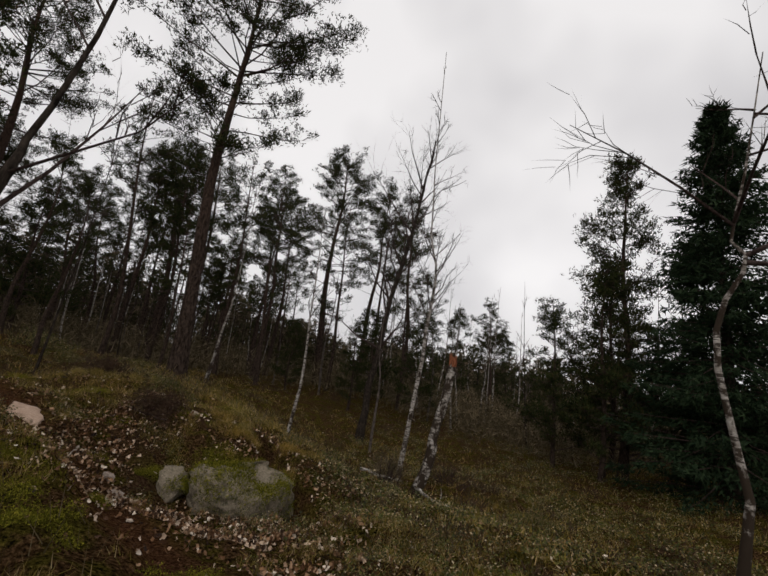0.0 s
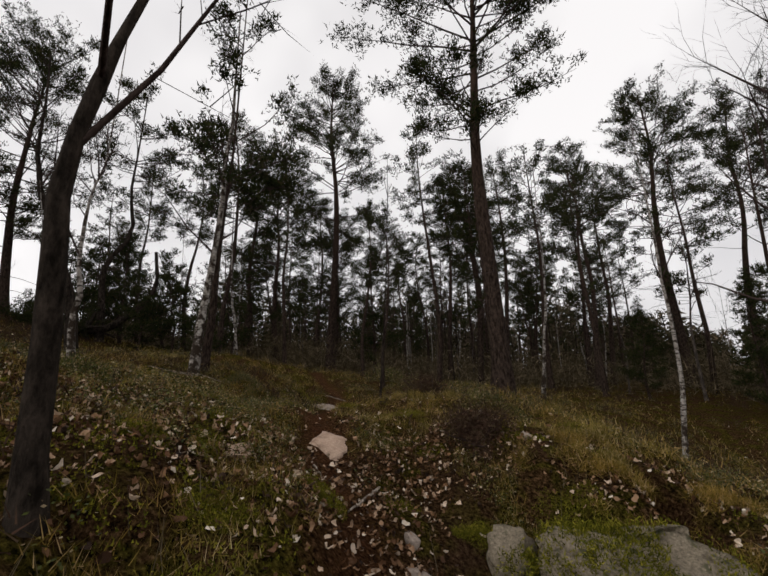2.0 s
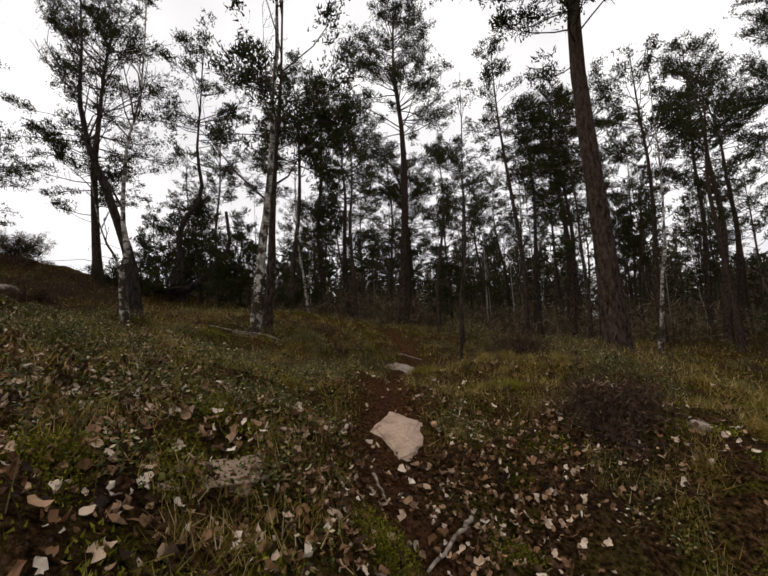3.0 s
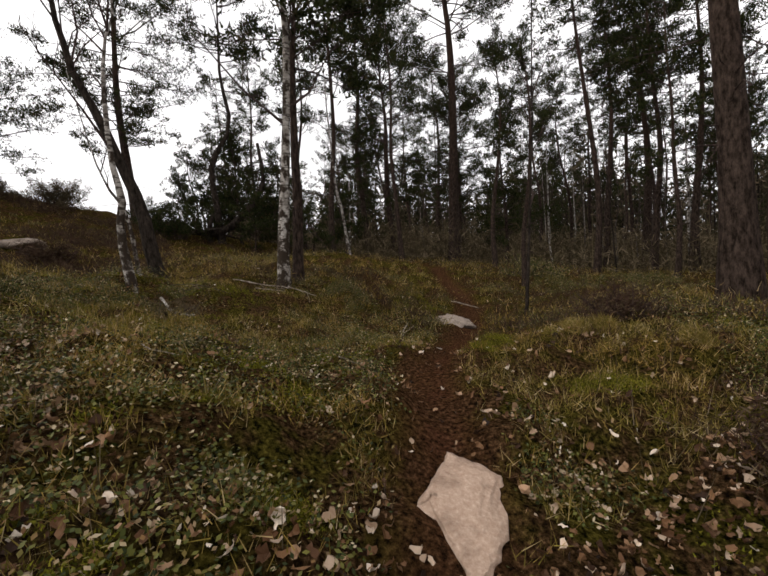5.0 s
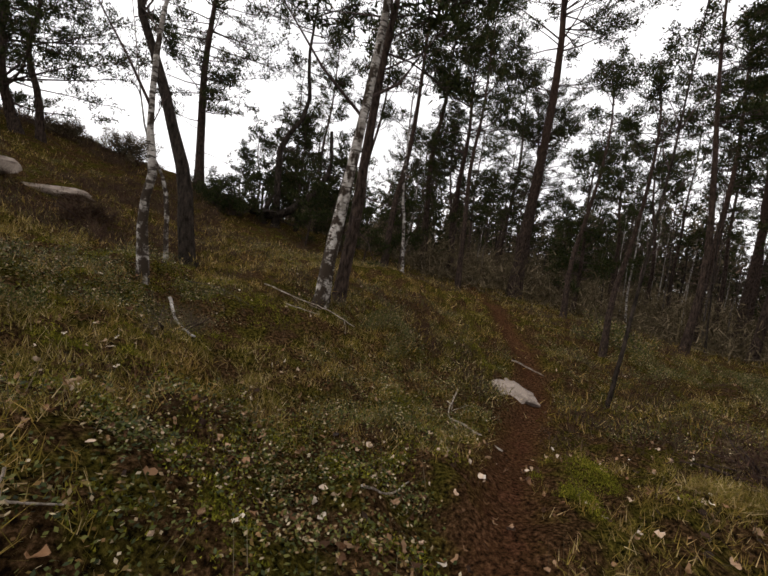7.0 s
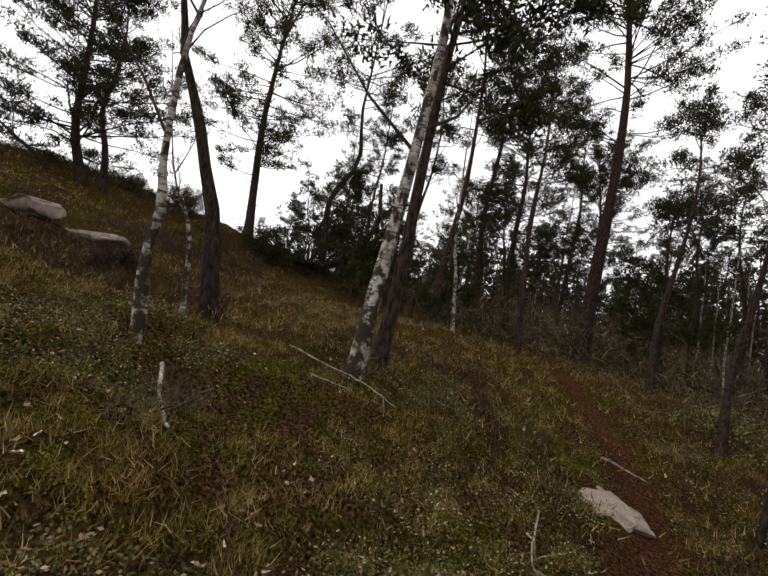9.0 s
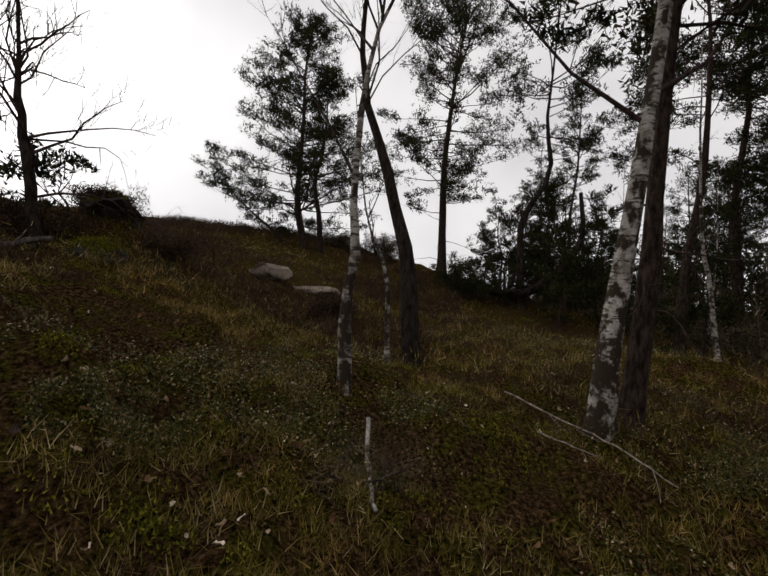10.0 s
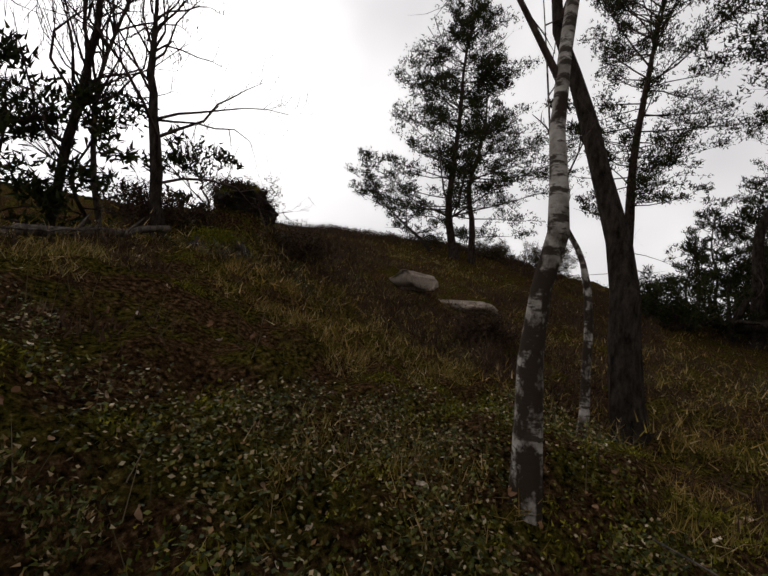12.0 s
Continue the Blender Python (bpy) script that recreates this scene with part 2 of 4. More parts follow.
LEAF_TONES = [(0.0, (0.02, 0.011, 0.007)), (0.30, (0.095, 0.044, 0.019)), (0.56, (0.22, 0.115, 0.054)), (0.76, (0.39, 0.245, 0.145)), (0.9, (0.60, 0.455, 0.33)), (1.0, (0.80, 0.69, 0.56))]
FLOOR = make_ground_material()
PINE_BARK = make_bark("pine_bark", (0.012, 0.008, 0.006), (0.08, 0.056, 0.043), (0.065, 0.041, 0.03), 8.0)
DARK_BARK = make_bark("dark_bark", (0.010, 0.008, 0.006), (0.06, 0.046, 0.036))
GREY_BARK = make_bark("grey_bark", (0.03, 0.025, 0.02), (0.16, 0.13, 0.11))
BIRCH_BARK = make_birch_bark("birch_bark", 0.04)
POLE_BARK = make_birch_bark("birch_pole_bark", -0.13)
SPECKLED_BARK = make_birch_bark("speckled_birch_bark", -0.01)
DULL_BIRCH_BARK = make_birch_bark("dull_birch_bark", 0.05)
PEELING_BARK = make_birch_bark("peeling_birch_bark", 0.085)
TWIG = make_bark("twig_bark", (0.03, 0.02, 0.017), (0.10, 0.07, 0.06))
PALE_WOOD = make_bark("bare_wood", (0.12, 0.09, 0.07), (0.5, 0.42, 0.34))
BROKEN_WOOD = make_bark("broken_wood", (0.10, 0.03, 0.015), (0.42, 0.16, 0.08))
NEEDLES = make_leafy("pine_needles", [(0.0, (0.013, 0.017, 0.006)), (0.5, (0.028, 0.036, 0.011)), (0.85, (0.046, 0.052, 0.017)), (1.0, (0.075, 0.05, 0.022))], 0.75, 0.08)
SPRUCE_NEEDLES = make_leafy("spruce_needles", [(0.0, (0.010, 0.020, 0.010)), (1.0, (0.035, 0.055, 0.025))], 0.65, 0.1)
GRASS = make_leafy("autumn_grass", [(0.0, (0.085, 0.070, 0.012)), (0.4, (0.21, 0.172, 0.033)), (0.75, (0.33, 0.23, 0.068)), (1.0, (0.58, 0.45, 0.25))], 0.7, 0.25, 0.06, (1.0, 0.86, 0.7))
BILBERRY = make_leafy("bilberry_leaves", [(0.0, (0.014, 0.020, 0.004)), (0.4, (0.065, 0.075, 0.014)), (0.7, (0.145, 0.135, 0.028)), (0.84, (0.19, 0.10, 0.036)), (0.93, (0.36, 0.27, 0.15)), (1.0, (0.52, 0.42, 0.27))], 0.5, 0.14, 0.14)
BRUSH = make_leafy("brown_brush", [(0.0, (0.045, 0.036, 0.018)), (0.6, (0.11, 0.084, 0.046)), (1.0, (0.22, 0.17, 0.11))], 0.9)
HEATHER = make_leafy("heather_sprigs", [(0.0, (0.03, 0.017, 0.012)), (0.6, (0.075, 0.042, 0.028)), (1.0, (0.10, 0.075, 0.04))], 0.8)
MOSS = make_leafy("moss_fronds", [(0.0, (0.045, 0.05, 0.006)), (0.6, (0.14, 0.135, 0.014)), (1.0, (0.28, 0.24, 0.03))], 0.9)
LITTER = make_leafy("leaf_litter", LEAF_TONES, 0.55, 0.0, 0.12)
LEAF = make_leaf_piece()
GRANITE = make_rock("grey_granite", (0.085, 0.068, 0.046), (0.36, 0.30, 0.22), 0.75)
PINK_STONE = make_rock("pink_granite", (0.36, 0.235, 0.165), (0.62, 0.47, 0.36), 0.08)
DARK_ROCK = make_rock("dark_rock", (0.02, 0.017, 0.014), (0.09, 0.075, 0.065), 0.8)
PALE_ROCK = make_rock("pale_rock", (0.20, 0.155, 0.125), (0.47, 0.39, 0.32), 0.2)


# ---------------------------------------------------------------- mesh tools
class Shape:
    """Gathers vertices and faces for one mesh."""

    def __init__(self):
        self.v, self.f, self.n = [], [], 0

    def add(self, verts, faces):
        self.v.append(np.asarray(verts, float))
        self.f.extend([tuple(i + self.n for i in f) for f in faces])
        self.n += len(verts)

    def tube(self, pts, radii, sides=6, cap=False):
        pts = np.asarray(pts, float)
        n = len(pts)
        along = np.gradient(pts, axis=0)
        along /= np.linalg.norm(along, axis=1)[:, None] + 1e-9
        ref = np.array([0.31, 0.95, 0.05]) if abs(along[0][2]) > 0.6 else np.array([0, 0, 1.0])
        e1 = np.cross(along, ref)
        e1 /= np.linalg.norm(e1, axis=1)[:, None] + 1e-9
        e2 = np.cross(along, e1)
        a = np.arange(sides) * 2 * np.pi / sides
        r = np.asarray(radii, float)
        r = r[:, None] if r.ndim == 1 else r
        ring = (np.cos(a) * r)[..., None] * e1[:, None] + (np.sin(a) * r)[..., None] * e2[:, None]
        verts = (pts[:, None] + ring).reshape(-1, 3)
        faces = []
        for i in range(n - 1):
            for j in range(sides):
                k = (j + 1) % sides
                faces.append((i * sides + j, i * sides + k, (i + 1) * sides + k, (i + 1) * sides + j))
        if cap:
            faces.append(tuple(range(sides))[::-1])
            faces.append(tuple((n - 1) * sides + j for j in range(sides)))
        self.add(verts, faces)

    def sliver(self, run, width):
        """The finest twigs: a thin strip that ends in a point."""
        side = unit(np.cross(run[-1] - run[0], (0.3, 0.2, 1.0))) * width * 0.5
        self.add([run[0] - side, run[0] + side, run[1] + side * 0.8, run[1] - side * 0.8, run[-1]], [(0, 1, 2, 3), (3, 2, 4)])

    def triangles(self, tri):
        """tri: an array of n triangles, n x 3 x 3."""
        n = len(tri)
        self.v.append(tri.reshape(-1, 3))
        self.f.extend((np.arange(n * 3).reshape(n, 3) + self.n).tolist())
        self.n += n * 3

    def quads(self, quad):
        """quad: an array of n four-cornered faces, n x 4 x 3."""
        n = len(quad)
        self.v.append(quad.reshape(-1, 3))
        self.f.extend((np.arange(n * 4).reshape(n, 4) + self.n).tolist())
        self.n += n * 4

    def mesh(self, name, material, smooth=True):
        me = bpy.data.meshes.new(name)
        me.from_pydata(np.concatenate(self.v).tolist() if self.v else [], [], self.f)
        me.materials.append(material)
        if smooth:
            me.polygons.foreach_set("use_smooth", [True] * len(me.polygons))
        me.update()
        return me


def part(name, shape, material, parent, label="", smooth=True):
    ob = new(name, shape.mesh(name, material, smooth))
    ob.parent = parent
    if label:
        tagged(ob, label)
    return ob


def unit(v):
    return v / (np.linalg.norm(v, axis=-1, keepdims=True) + 1e-9)


def spline(pts, n):
    """n points along a smooth run through pts."""
    pts = np.asarray(pts, float)
    p = np.vstack([2 * pts[0] - pts[1], pts, 2 * pts[-1] - pts[-2]])
    out = []
    for s in np.linspace(0, len(pts) - 1, n):
        i = min(int(s), len(pts) - 2)
        u = s - i
        a, b, c, d = p[i], p[i + 1], p[i + 2], p[i + 3]
        out.append(0.5 * (2 * b + (c - a) * u + (2 * a - 5 * b + 4 * c - d) * u * u + (3 * b - 3 * c + d - a) * u ** 3))
    return np.array(out)


def blades(rng, centres, lean, count, length, width, spread=0.8, up=0.25, jitter=0.04):
    """Thin triangles in tufts about the centres."""
    c = np.repeat(centres, count, axis=0)
    d = unit(np.repeat(lean, count, axis=0) * 0.7 + rng.normal(0, spread, c.shape) + np.array([0, 0, up]))
    base = c + rng.normal(0, jitter, c.shape)
    ln = (length * rng.uniform(0.6, 1.2, len(c)))[:, None]
    side = unit(np.cross(d, rng.normal(0, 1, c.shape))) * (width * 0.5)
    return np.stack([base - side, base + side, base + d * ln], axis=1)


def leaflets(rng, centres, count, length, width, jitter):
    """Small lozenge leaves about the centres, each two triangles."""
    c = np.repeat(centres, count, axis=0) + rng.normal(0, jitter, (len(centres) * count, 3))
    d = unit(rng.normal(0, 1, c.shape) * (1, 1, 0.6))
    side = unit(np.cross(d, rng.normal(0, 0.5, c.shape) + np.array([0, 0, 1.0]))) * (width * 0.5)
    ln = (length * rng.uniform(0.6, 1.2, len(c)))[:, None]
    a, m, b = c, c + d * ln * 0.5, c + d * ln
    v = np.stack([a, m + side, b, m - side], 1)
    return v


def bend(rng, start, direction, length, n, wobble, lift):
    """A branch's run of points, that curls up or down by lift."""
    pts, p, d = [start], np.array(start, float), unit(np.array(direction, float))
    step = length / (n - 1)
    for _ in range(n - 1):
        d = unit(d + rng.normal(0, wobble, 3) + np.array([0, 0, lift]))
        p = p + d * step
        pts.append(p.copy())
    return np.array(pts)


def trunk_line(rng, height, ctrl, wobble, n=14):
    if ctrl is None:
        k = 6
        ctrl = [(0, 0, -0.25)]
        x = y = 0.0
        for i in range(1, k):
            x, y = x + rng.normal(0, wobble), y + rng.normal(0, wobble)
            ctrl.append((x, y, height * i / (k - 1)))
    else:
        ctrl = [(ctrl[0][0], ctrl[0][1], ctrl[0][2] - 0.25)] + [tuple(c) for c in ctrl[1:]]
    return spline(ctrl, n)


def trunk_radii(line, r0, top=0.12, flare=0.35):
    z = np.linspace(0, 1, len(line))
    r = r0 * (1 - (1 - top) * z ** 0.9)
    r[0] *= 1 + flare
    r[1] *= 1 + flare * 0.2
    return r


def along_line(line, s):
    s = s * (len(line) - 1)
    i = min(int(s), len(line) - 2)
    return line[i] + (line[i + 1] - line[i]) * (s - i)


def add_trunk(shape, rng, line, radii, sides=12):
    lumpy = np.asarray(radii)[:, None] * (1 + rng.normal(0, 0.05, (len(line), sides)))
    shape.tube(line, lumpy, sides)


# ---------------------------------------------------------------- kinds of tree
def limb_maker(made, split):
    """Gives each limb a shape of its own on the trees passed nearest, and one shape to all the limbs of the others."""
    def limb_of(run):
        if split or not made:
            made.append(Shape())
        return made[-1]
    return limb_of


def finish_limbs(made, tree, split):
    for shape in made:
        if split:
            part("limb", shape, TWIG, tree)
        else:
            tagged(part("branchwork", shape, TWIG, tree, "bare dark branches and twigs"), kind="stuff")


def make_pine(label, height, r0, bare, reach, seed, form="round", dens=1.0, ctrl=None, wobble=0.22, dead=8, bark=None, group="pines of the wood", split=False, coarse=False):
    """Scots pine: trunk, limbs and needle crown. bare: the share of the height below the crown."""
    rng = np.random.default_rng(seed)
    tree = tagged(new("pine_tree"), label, "pine tree", group)
    line = trunk_line(rng, height, ctrl, wobble)
    radii = trunk_radii(line, r0)
    stem, crown, made = Shape(), Shape(), []
    limb_of = limb_maker(made, split)
    add_trunk(stem, rng, line, radii)
    centres, leans, slivers = [], [], []
    for i in range(int(dens * 4.2 * height * (1 - bare)) + 6):
        u = rng.uniform(0, 1) ** (0.65 if form == "round" else 0.9)
        s = bare + (1 - bare) * u * 0.97
        if form == "round":
            size = math.sin(math.pi * (0.16 + 0.76 * u)) ** 0.8
        elif form == "cone":
            size = 0.15 + 0.95 * (1 - u) ** 0.8
        else:
            size = 0.35 + 0.65 * math.sin(math.pi * (0.05 + 0.8 * u))
        ln = reach * size * rng.uniform(0.6, 1.12)
        az = rng.uniform(0, 2 * math.pi)
        el = radians(rng.uniform(-8, 18) + 38 * u ** 2)
        d = (math.cos(az) * math.cos(el), math.sin(az) * math.cos(el), math.sin(el))
        run = bend(rng, along_line(line, s), d, ln, 5, 0.14, 0.06)
        limbs = limb_of(run)
        limbs.tube(run, np.linspace(0.012 + 0.008 * ln, 0.006, 5), 3)
        out = unit(run[-1] - run[0])
        for _ in range(int(2 + ln * (2.8 if split else 1.9))):
            q = rng.uniform(0.36, 1.0) if ln > 1.2 else rng.uniform(0.2, 1.0)
            root = along_line(run, q)
            pad = root + unit(out + rng.normal(0, 0.6, 3)) * rng.uniform(0.15, 0.5) + np.array([0, 0, rng.uniform(0.05, 0.25)])
            wide = rng.uniform(0.28, 0.5) * (0.8 + 0.1 * ln)
            k = 8 if coarse else 12
            spots = pad + rng.normal(0, 1, (k, 3)) * (wide * 0.40, wide * 0.40, wide * 0.19)
            centres.extend(spots)
            leans.extend(unit(spots - root) * 0.8 + np.array([0, 0, 0.3]))
            slivers.append(np.stack([np.tile(root - (0, 0, 0.008), (k, 1)), np.tile(root + (0, 0, 0.008), (k, 1)), spots], 1)[::2])
    for _ in range(dead):
        s = rng.uniform(bare * 0.3, bare)
        az, el = rng.uniform(0, 2 * math.pi), radians(rng.uniform(-20, 20))
        ln = rng.uniform(0.4, 0.6 * reach)
        run = bend(rng, along_line(line, s), (math.cos(az) * math.cos(el), math.sin(az) * math.cos(el), math.sin(el)), ln, 5, 0.2, -0.02)
        limbs = limb_of(run)
        limbs.tube(run, np.linspace(0.018, 0.005, 5), 4)
        for _ in range(3):
            twig = bend(rng, along_line(run, rng.uniform(0.4, 0.9)), unit(run[-1] - run[0]) + rng.normal(0, 0.6, 3), ln * 0.4, 3, 0.2, 0)
            limbs.sliver(twig, 0.008)
    crown.triangles(blades(rng, np.array(centres), np.array(leans), 3 if coarse else 4, 0.26 if coarse else 0.17, 0.070 if coarse else 0.050 if split else 0.057, 0.85, 0.3, 0.06))
    made[0].triangles(np.concatenate(slivers))
    part("trunk", stem, bark or PINE_BARK, tree)
    finish_limbs(made, tree, split)
    part("crown", crown, NEEDLES, tree, "tufted dark green needles", smooth=False)
    return tree


def add_bare_limbs(limb_of, rng, line, height, bare, reach, dens, rise, thick=1.0):
    for i in range(int(dens * height * (1 - bare) * 1.6) + 4):
        u = rng.uniform(0, 1)
        s = bare + (1 - bare) * u * 0.97
        ln = reach * (0.25 + 0.8 * (1 - u) ** 0.7) * rng.uniform(0.6, 1.1)
        az = rng.uniform(0, 2 * math.pi)
        el = radians(rise + rng.uniform(-15, 20))
        twiggy = dens > 2.5
        run = bend(rng, along_line(line, s), (math.cos(az) * math.cos(el), math.sin(az) * math.cos(el), math.sin(el)), ln, 7, 0.30 if twiggy else 0.16, 0.02)
        limbs = limb_of(run)
        some = run if twiggy else run[::2]
        limbs.tube(some, np.linspace((0.008 + 0.009 * ln) * thick, 0.005, len(some)), 4)
        for _ in range(int(5 + ln * 4) if twiggy else int(3 + ln * 2.2)):
            q = rng.uniform(0.25, 1.0)
            sl = ln * rng.uniform(0.22, 0.45)
            twig = bend(rng, along_line(run, q), unit(run[-1] - run[0]) + rng.normal(0, 0.55, 3), sl, 5, 0.2, 0.02)
            limbs.sliver(twig[::2], 0.015)
            for _ in range(4):
                fine = bend(rng, along_line(twig, rng.uniform(0.3, 1)), unit(twig[-1] - twig[0]) + rng.normal(0, 0.5, 3), sl * 0.5, 3, 0.2, -0.02)
                limbs.sliver(fine, 0.009)


def make_bare_tree(name, label, category, height, r0, bare, reach, seed, bark, ctrl=None, wobble=0.2, dens=1.0, rise=50, group="", thick=1.0, top=0.12, split=False):
    """A leafless tree: trunk, limbs and fine twigs."""
    rng = np.random.default_rng(seed)
    tree = tagged(new(name), label, category, group)
    line = trunk_line(rng, height, ctrl, wobble)
    knots = np.random.default_rng(seed + 500)
    line[2:-1, :2] += knots.normal(0, 0.22 * r0, (len(line) - 3, 2))
    stem, made = Shape(), []
    radii = trunk_radii(line, r0, top)
    radii[1:] *= 1 + knots.uniform(-0.10, 0.14, len(radii) - 1)
    add_trunk(stem, rng, line, radii, 10)
    add_bare_limbs(limb_maker(made, split), rng, line, height, bare, reach, dens, rise, thick)
    part("trunk", stem, bark, tree)
    finish_limbs(made, tree, split)
    return tree


def make_spruce(label, height, r0, reach, seed, group=""):
    rng = np.random.default_rng(seed)
    tree = tagged(new("spruce_tree"), label, "spruce tree", group)
    line = trunk_line(rng, height, None, 0.05)
    stem, limbs, crown = Shape(), Shape(), Shape()
    add_trunk(stem, rng, line, trunk_radii(line, r0, 0.05), 9)
    centres, leans = [], []
    for s in np.linspace(0.03, 0.985, 46):
        for k in range(8):
            az = rng.uniform(0, 2 * math.pi)
            ln = reach * (1.02 - s) ** 0.8 * rng.uniform(0.75, 1.15) + 0.12
            el = radians(rng.uniform(-22, 2) + 35 * s ** 3)
            d = np.array((math.cos(az) * math.cos(el), math.sin(az) * math.cos(el), math.sin(el)))
            run = bend(rng, along_line(line, s), d, ln, 5, 0.06, 0.03)
            limbs.tube(run, np.linspace(0.02 + 0.006 * ln, 0.006, 5), 3)
            for q in np.linspace(0.15, 1.0, int(5 + ln * 5)):
                w = (1.1 - q) * ln * 0.32 + 0.06
                for side in (-1, 1):
                    centres.append(along_line(run, q) + np.array([-d[1], d[0], 0]) * side * w * rng.uniform(0.1, 1) + np.array([0, 0, -w * rng.uniform(0, 0.5)]))
                    leans.append(d)
    crown.triangles(blades(rng, np.array(centres), np.array(leans), 5, 0.26, 0.07, 0.5, -0.25, 0.07))
    part("trunk", stem, DARK_BARK, tree)
    tagged(part("branchwork", limbs, TWIG, tree), kind="stuff")
    part("crown", crown, SPRUCE_NEEDLES, tree, "dense drooping dark green sprays", smooth=False)
    return tree


def stand(tree, x, y, turn=0.0, size=1.0, sink=0.05):
    tree.matrix_basis = Matrix.Translation((x, y, land_at(x, y) - sink)) @ pose(0, 0, 0, 0, 0, turn) @ Matrix.Scale(size, 4)
    return tree


def again(tree, x, y, turn, size, sink=0.05):
    bare = Matrix.Diagonal((1 / tree.scale[0], 1 / tree.scale[1], 1 / tree.scale[2], 1))
    return copy_thing(tree, Matrix.Translation((x, y, land_at(x, y) - sink)) @ pose(0, 0, 0, 0, 0, turn) @ Matrix.Scale(size, 4) @ bare)


# ---------------------------------------------------------------- ground
def axis(lo, hi, step, far):
    """Even steps from lo to hi, then ever wider ones out to far on both sides."""
    inner = list(np.arange(lo, hi + step / 2, step))
    d, p, right = step, inner[-1], []
    while p < far:
        d *= 1.13
        p += d
        right.append(p)
    d, p, left = step, inner[0], []
    while p > -far:
        d *= 1.13
        p -= d
        left.append(p)
    return np.array(left[::-1] + inner + right)


def make_ground():
    xs, ys = axis(-20, 4, 0.11, 500), axis(-2, 14, 0.11, 500)
    gx, gy = np.meshgrid(xs, ys)
    gz = land(gx, gy)
    nx, ny = len(xs), len(ys)
    verts = np.stack([gx, gy, gz], -1).reshape(-1, 3)
    i = (np.arange(ny - 1)[:, None] * nx + np.arange(nx - 1)).ravel()
    faces = np.stack([i, i + 1, i + nx + 1, i + nx], 1)
    me = bpy.data.meshes.new("ground")
    me.from_pydata(verts.tolist(), [], faces.tolist())
    me.polygons.foreach_set("use_smooth", [True] * len(me.polygons))
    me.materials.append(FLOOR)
    d = np.minimum(from_line(verts[:, 0], verts[:, 1], TRAIL), 99)
    d = np.minimum(d, from_line(verts[:, 0], verts[:, 1], DITCH) + 0.2)
    worn = me.attributes.new("trail", "FLOAT", "POINT")
    worn.data.foreach_set("value", np.clip(1.35 - d / 0.37, 0, 1))
    me.update()
    return tagged(new("ground", me), "mossy leaf-strewn forest floor with a worn trail", "ground", kind="structure")


GROUND = make_ground()

# ---------------------------------------------------------------- the trees that stand out
big_pine = stand(make_pine("tall straight red-brown pine beside the trail", 17.5, 0.31, 0.40, 4.6, 11, "flat", 1.1,
                           [(0, 0, 0), (-0.1, -0.05, 4), (-0.25, -0.12, 8), (-0.1, -0.05, 11.5), (0.05, 0.0, 14.5), (0.1, 0.05, 17.5)], dead=7, split=True), -7.35, 14.6)
round_pine = stand(make_pine("tall pine with a broad rounded crown", 22, 0.36, 0.38, 4.8, 12, "round", 1.35, dead=44, wobble=0.25), -23.2, 20.45)
hill_pine = stand(make_pine("bushy pine on the crest of the hill", 13.5, 0.24, 0.10, 6.2, 13, "cone", 2.3, dead=4), -26.35, -2.3, size=0.8)
stand(make_pine("low spreading pine leaning over the crest", 5.0, 0.12, 0.22, 3.4, 47, "flat", 0.9, [(0, 0, 0), (0.2, -0.9, 0.7), (0.3, -2.0, 1.5), (0.4, -3.4, 2.6), (0.4, -4.6, 3.8)], dead=6, bark=DARK_BARK), -25.75, -3.0, size=0.8)
hill_pine_two = stand(make_pine("slender pine on the crest of the hill", 11, 0.2, 0.2, 2.4, 14, "round", 0.9, dead=4), -26.6, -1.65, size=0.8)
crest_pine = stand(make_pine("pine with flat layered boughs on the slope", 16.5, 0.26, 0.2, 4.8, 15, "flat", 1.5, dead=8), -30.6, 4.1)
slim_pine = stand(make_pine("slim dark pine in the wood", 15, 0.18, 0.45, 2.6, 16, "round", 0.9, dead=16, wobble=0.3), -23.8, 12.9)
thin_pine = stand(make_pine("thin dark pine in the wood", 16, 0.15, 0.5, 2.2, 17, "cone", 0.9, dead=14, wobble=0.2), -14.8, 21.4)
wide_pine = stand(make_pine("pine with a wide open crown", 18, 0.24, 0.5, 3.8, 18, "round", 0.85, dead=14), -29.0, 17.8)
far_pine = stand(make_pine("tall pine deep in the wood", 17, 0.2, 0.35, 3.6, 44, "round", 0.55, dead=6, coarse=True), -33.5, 27.0)
far_pine_two = stand(make_pine("slender pine deep in the wood", 16, 0.16, 0.28, 3.0, 45, "flat", 0.6, dead=6, coarse=True), -26.0, 38.0)
under_pine = stand(make_pine("low dark pine under the tall trees", 6.5, 0.10, 0.05, 2.6, 46, "cone", 1.3, dead=0, coarse=True), -30.0, 31.0)
low_pine = stand(make_pine("bushy young pine in the wood", 9, 0.13, 0.08, 2.3, 19, "cone", 1.2, dead=0), -21.0, 22.5)

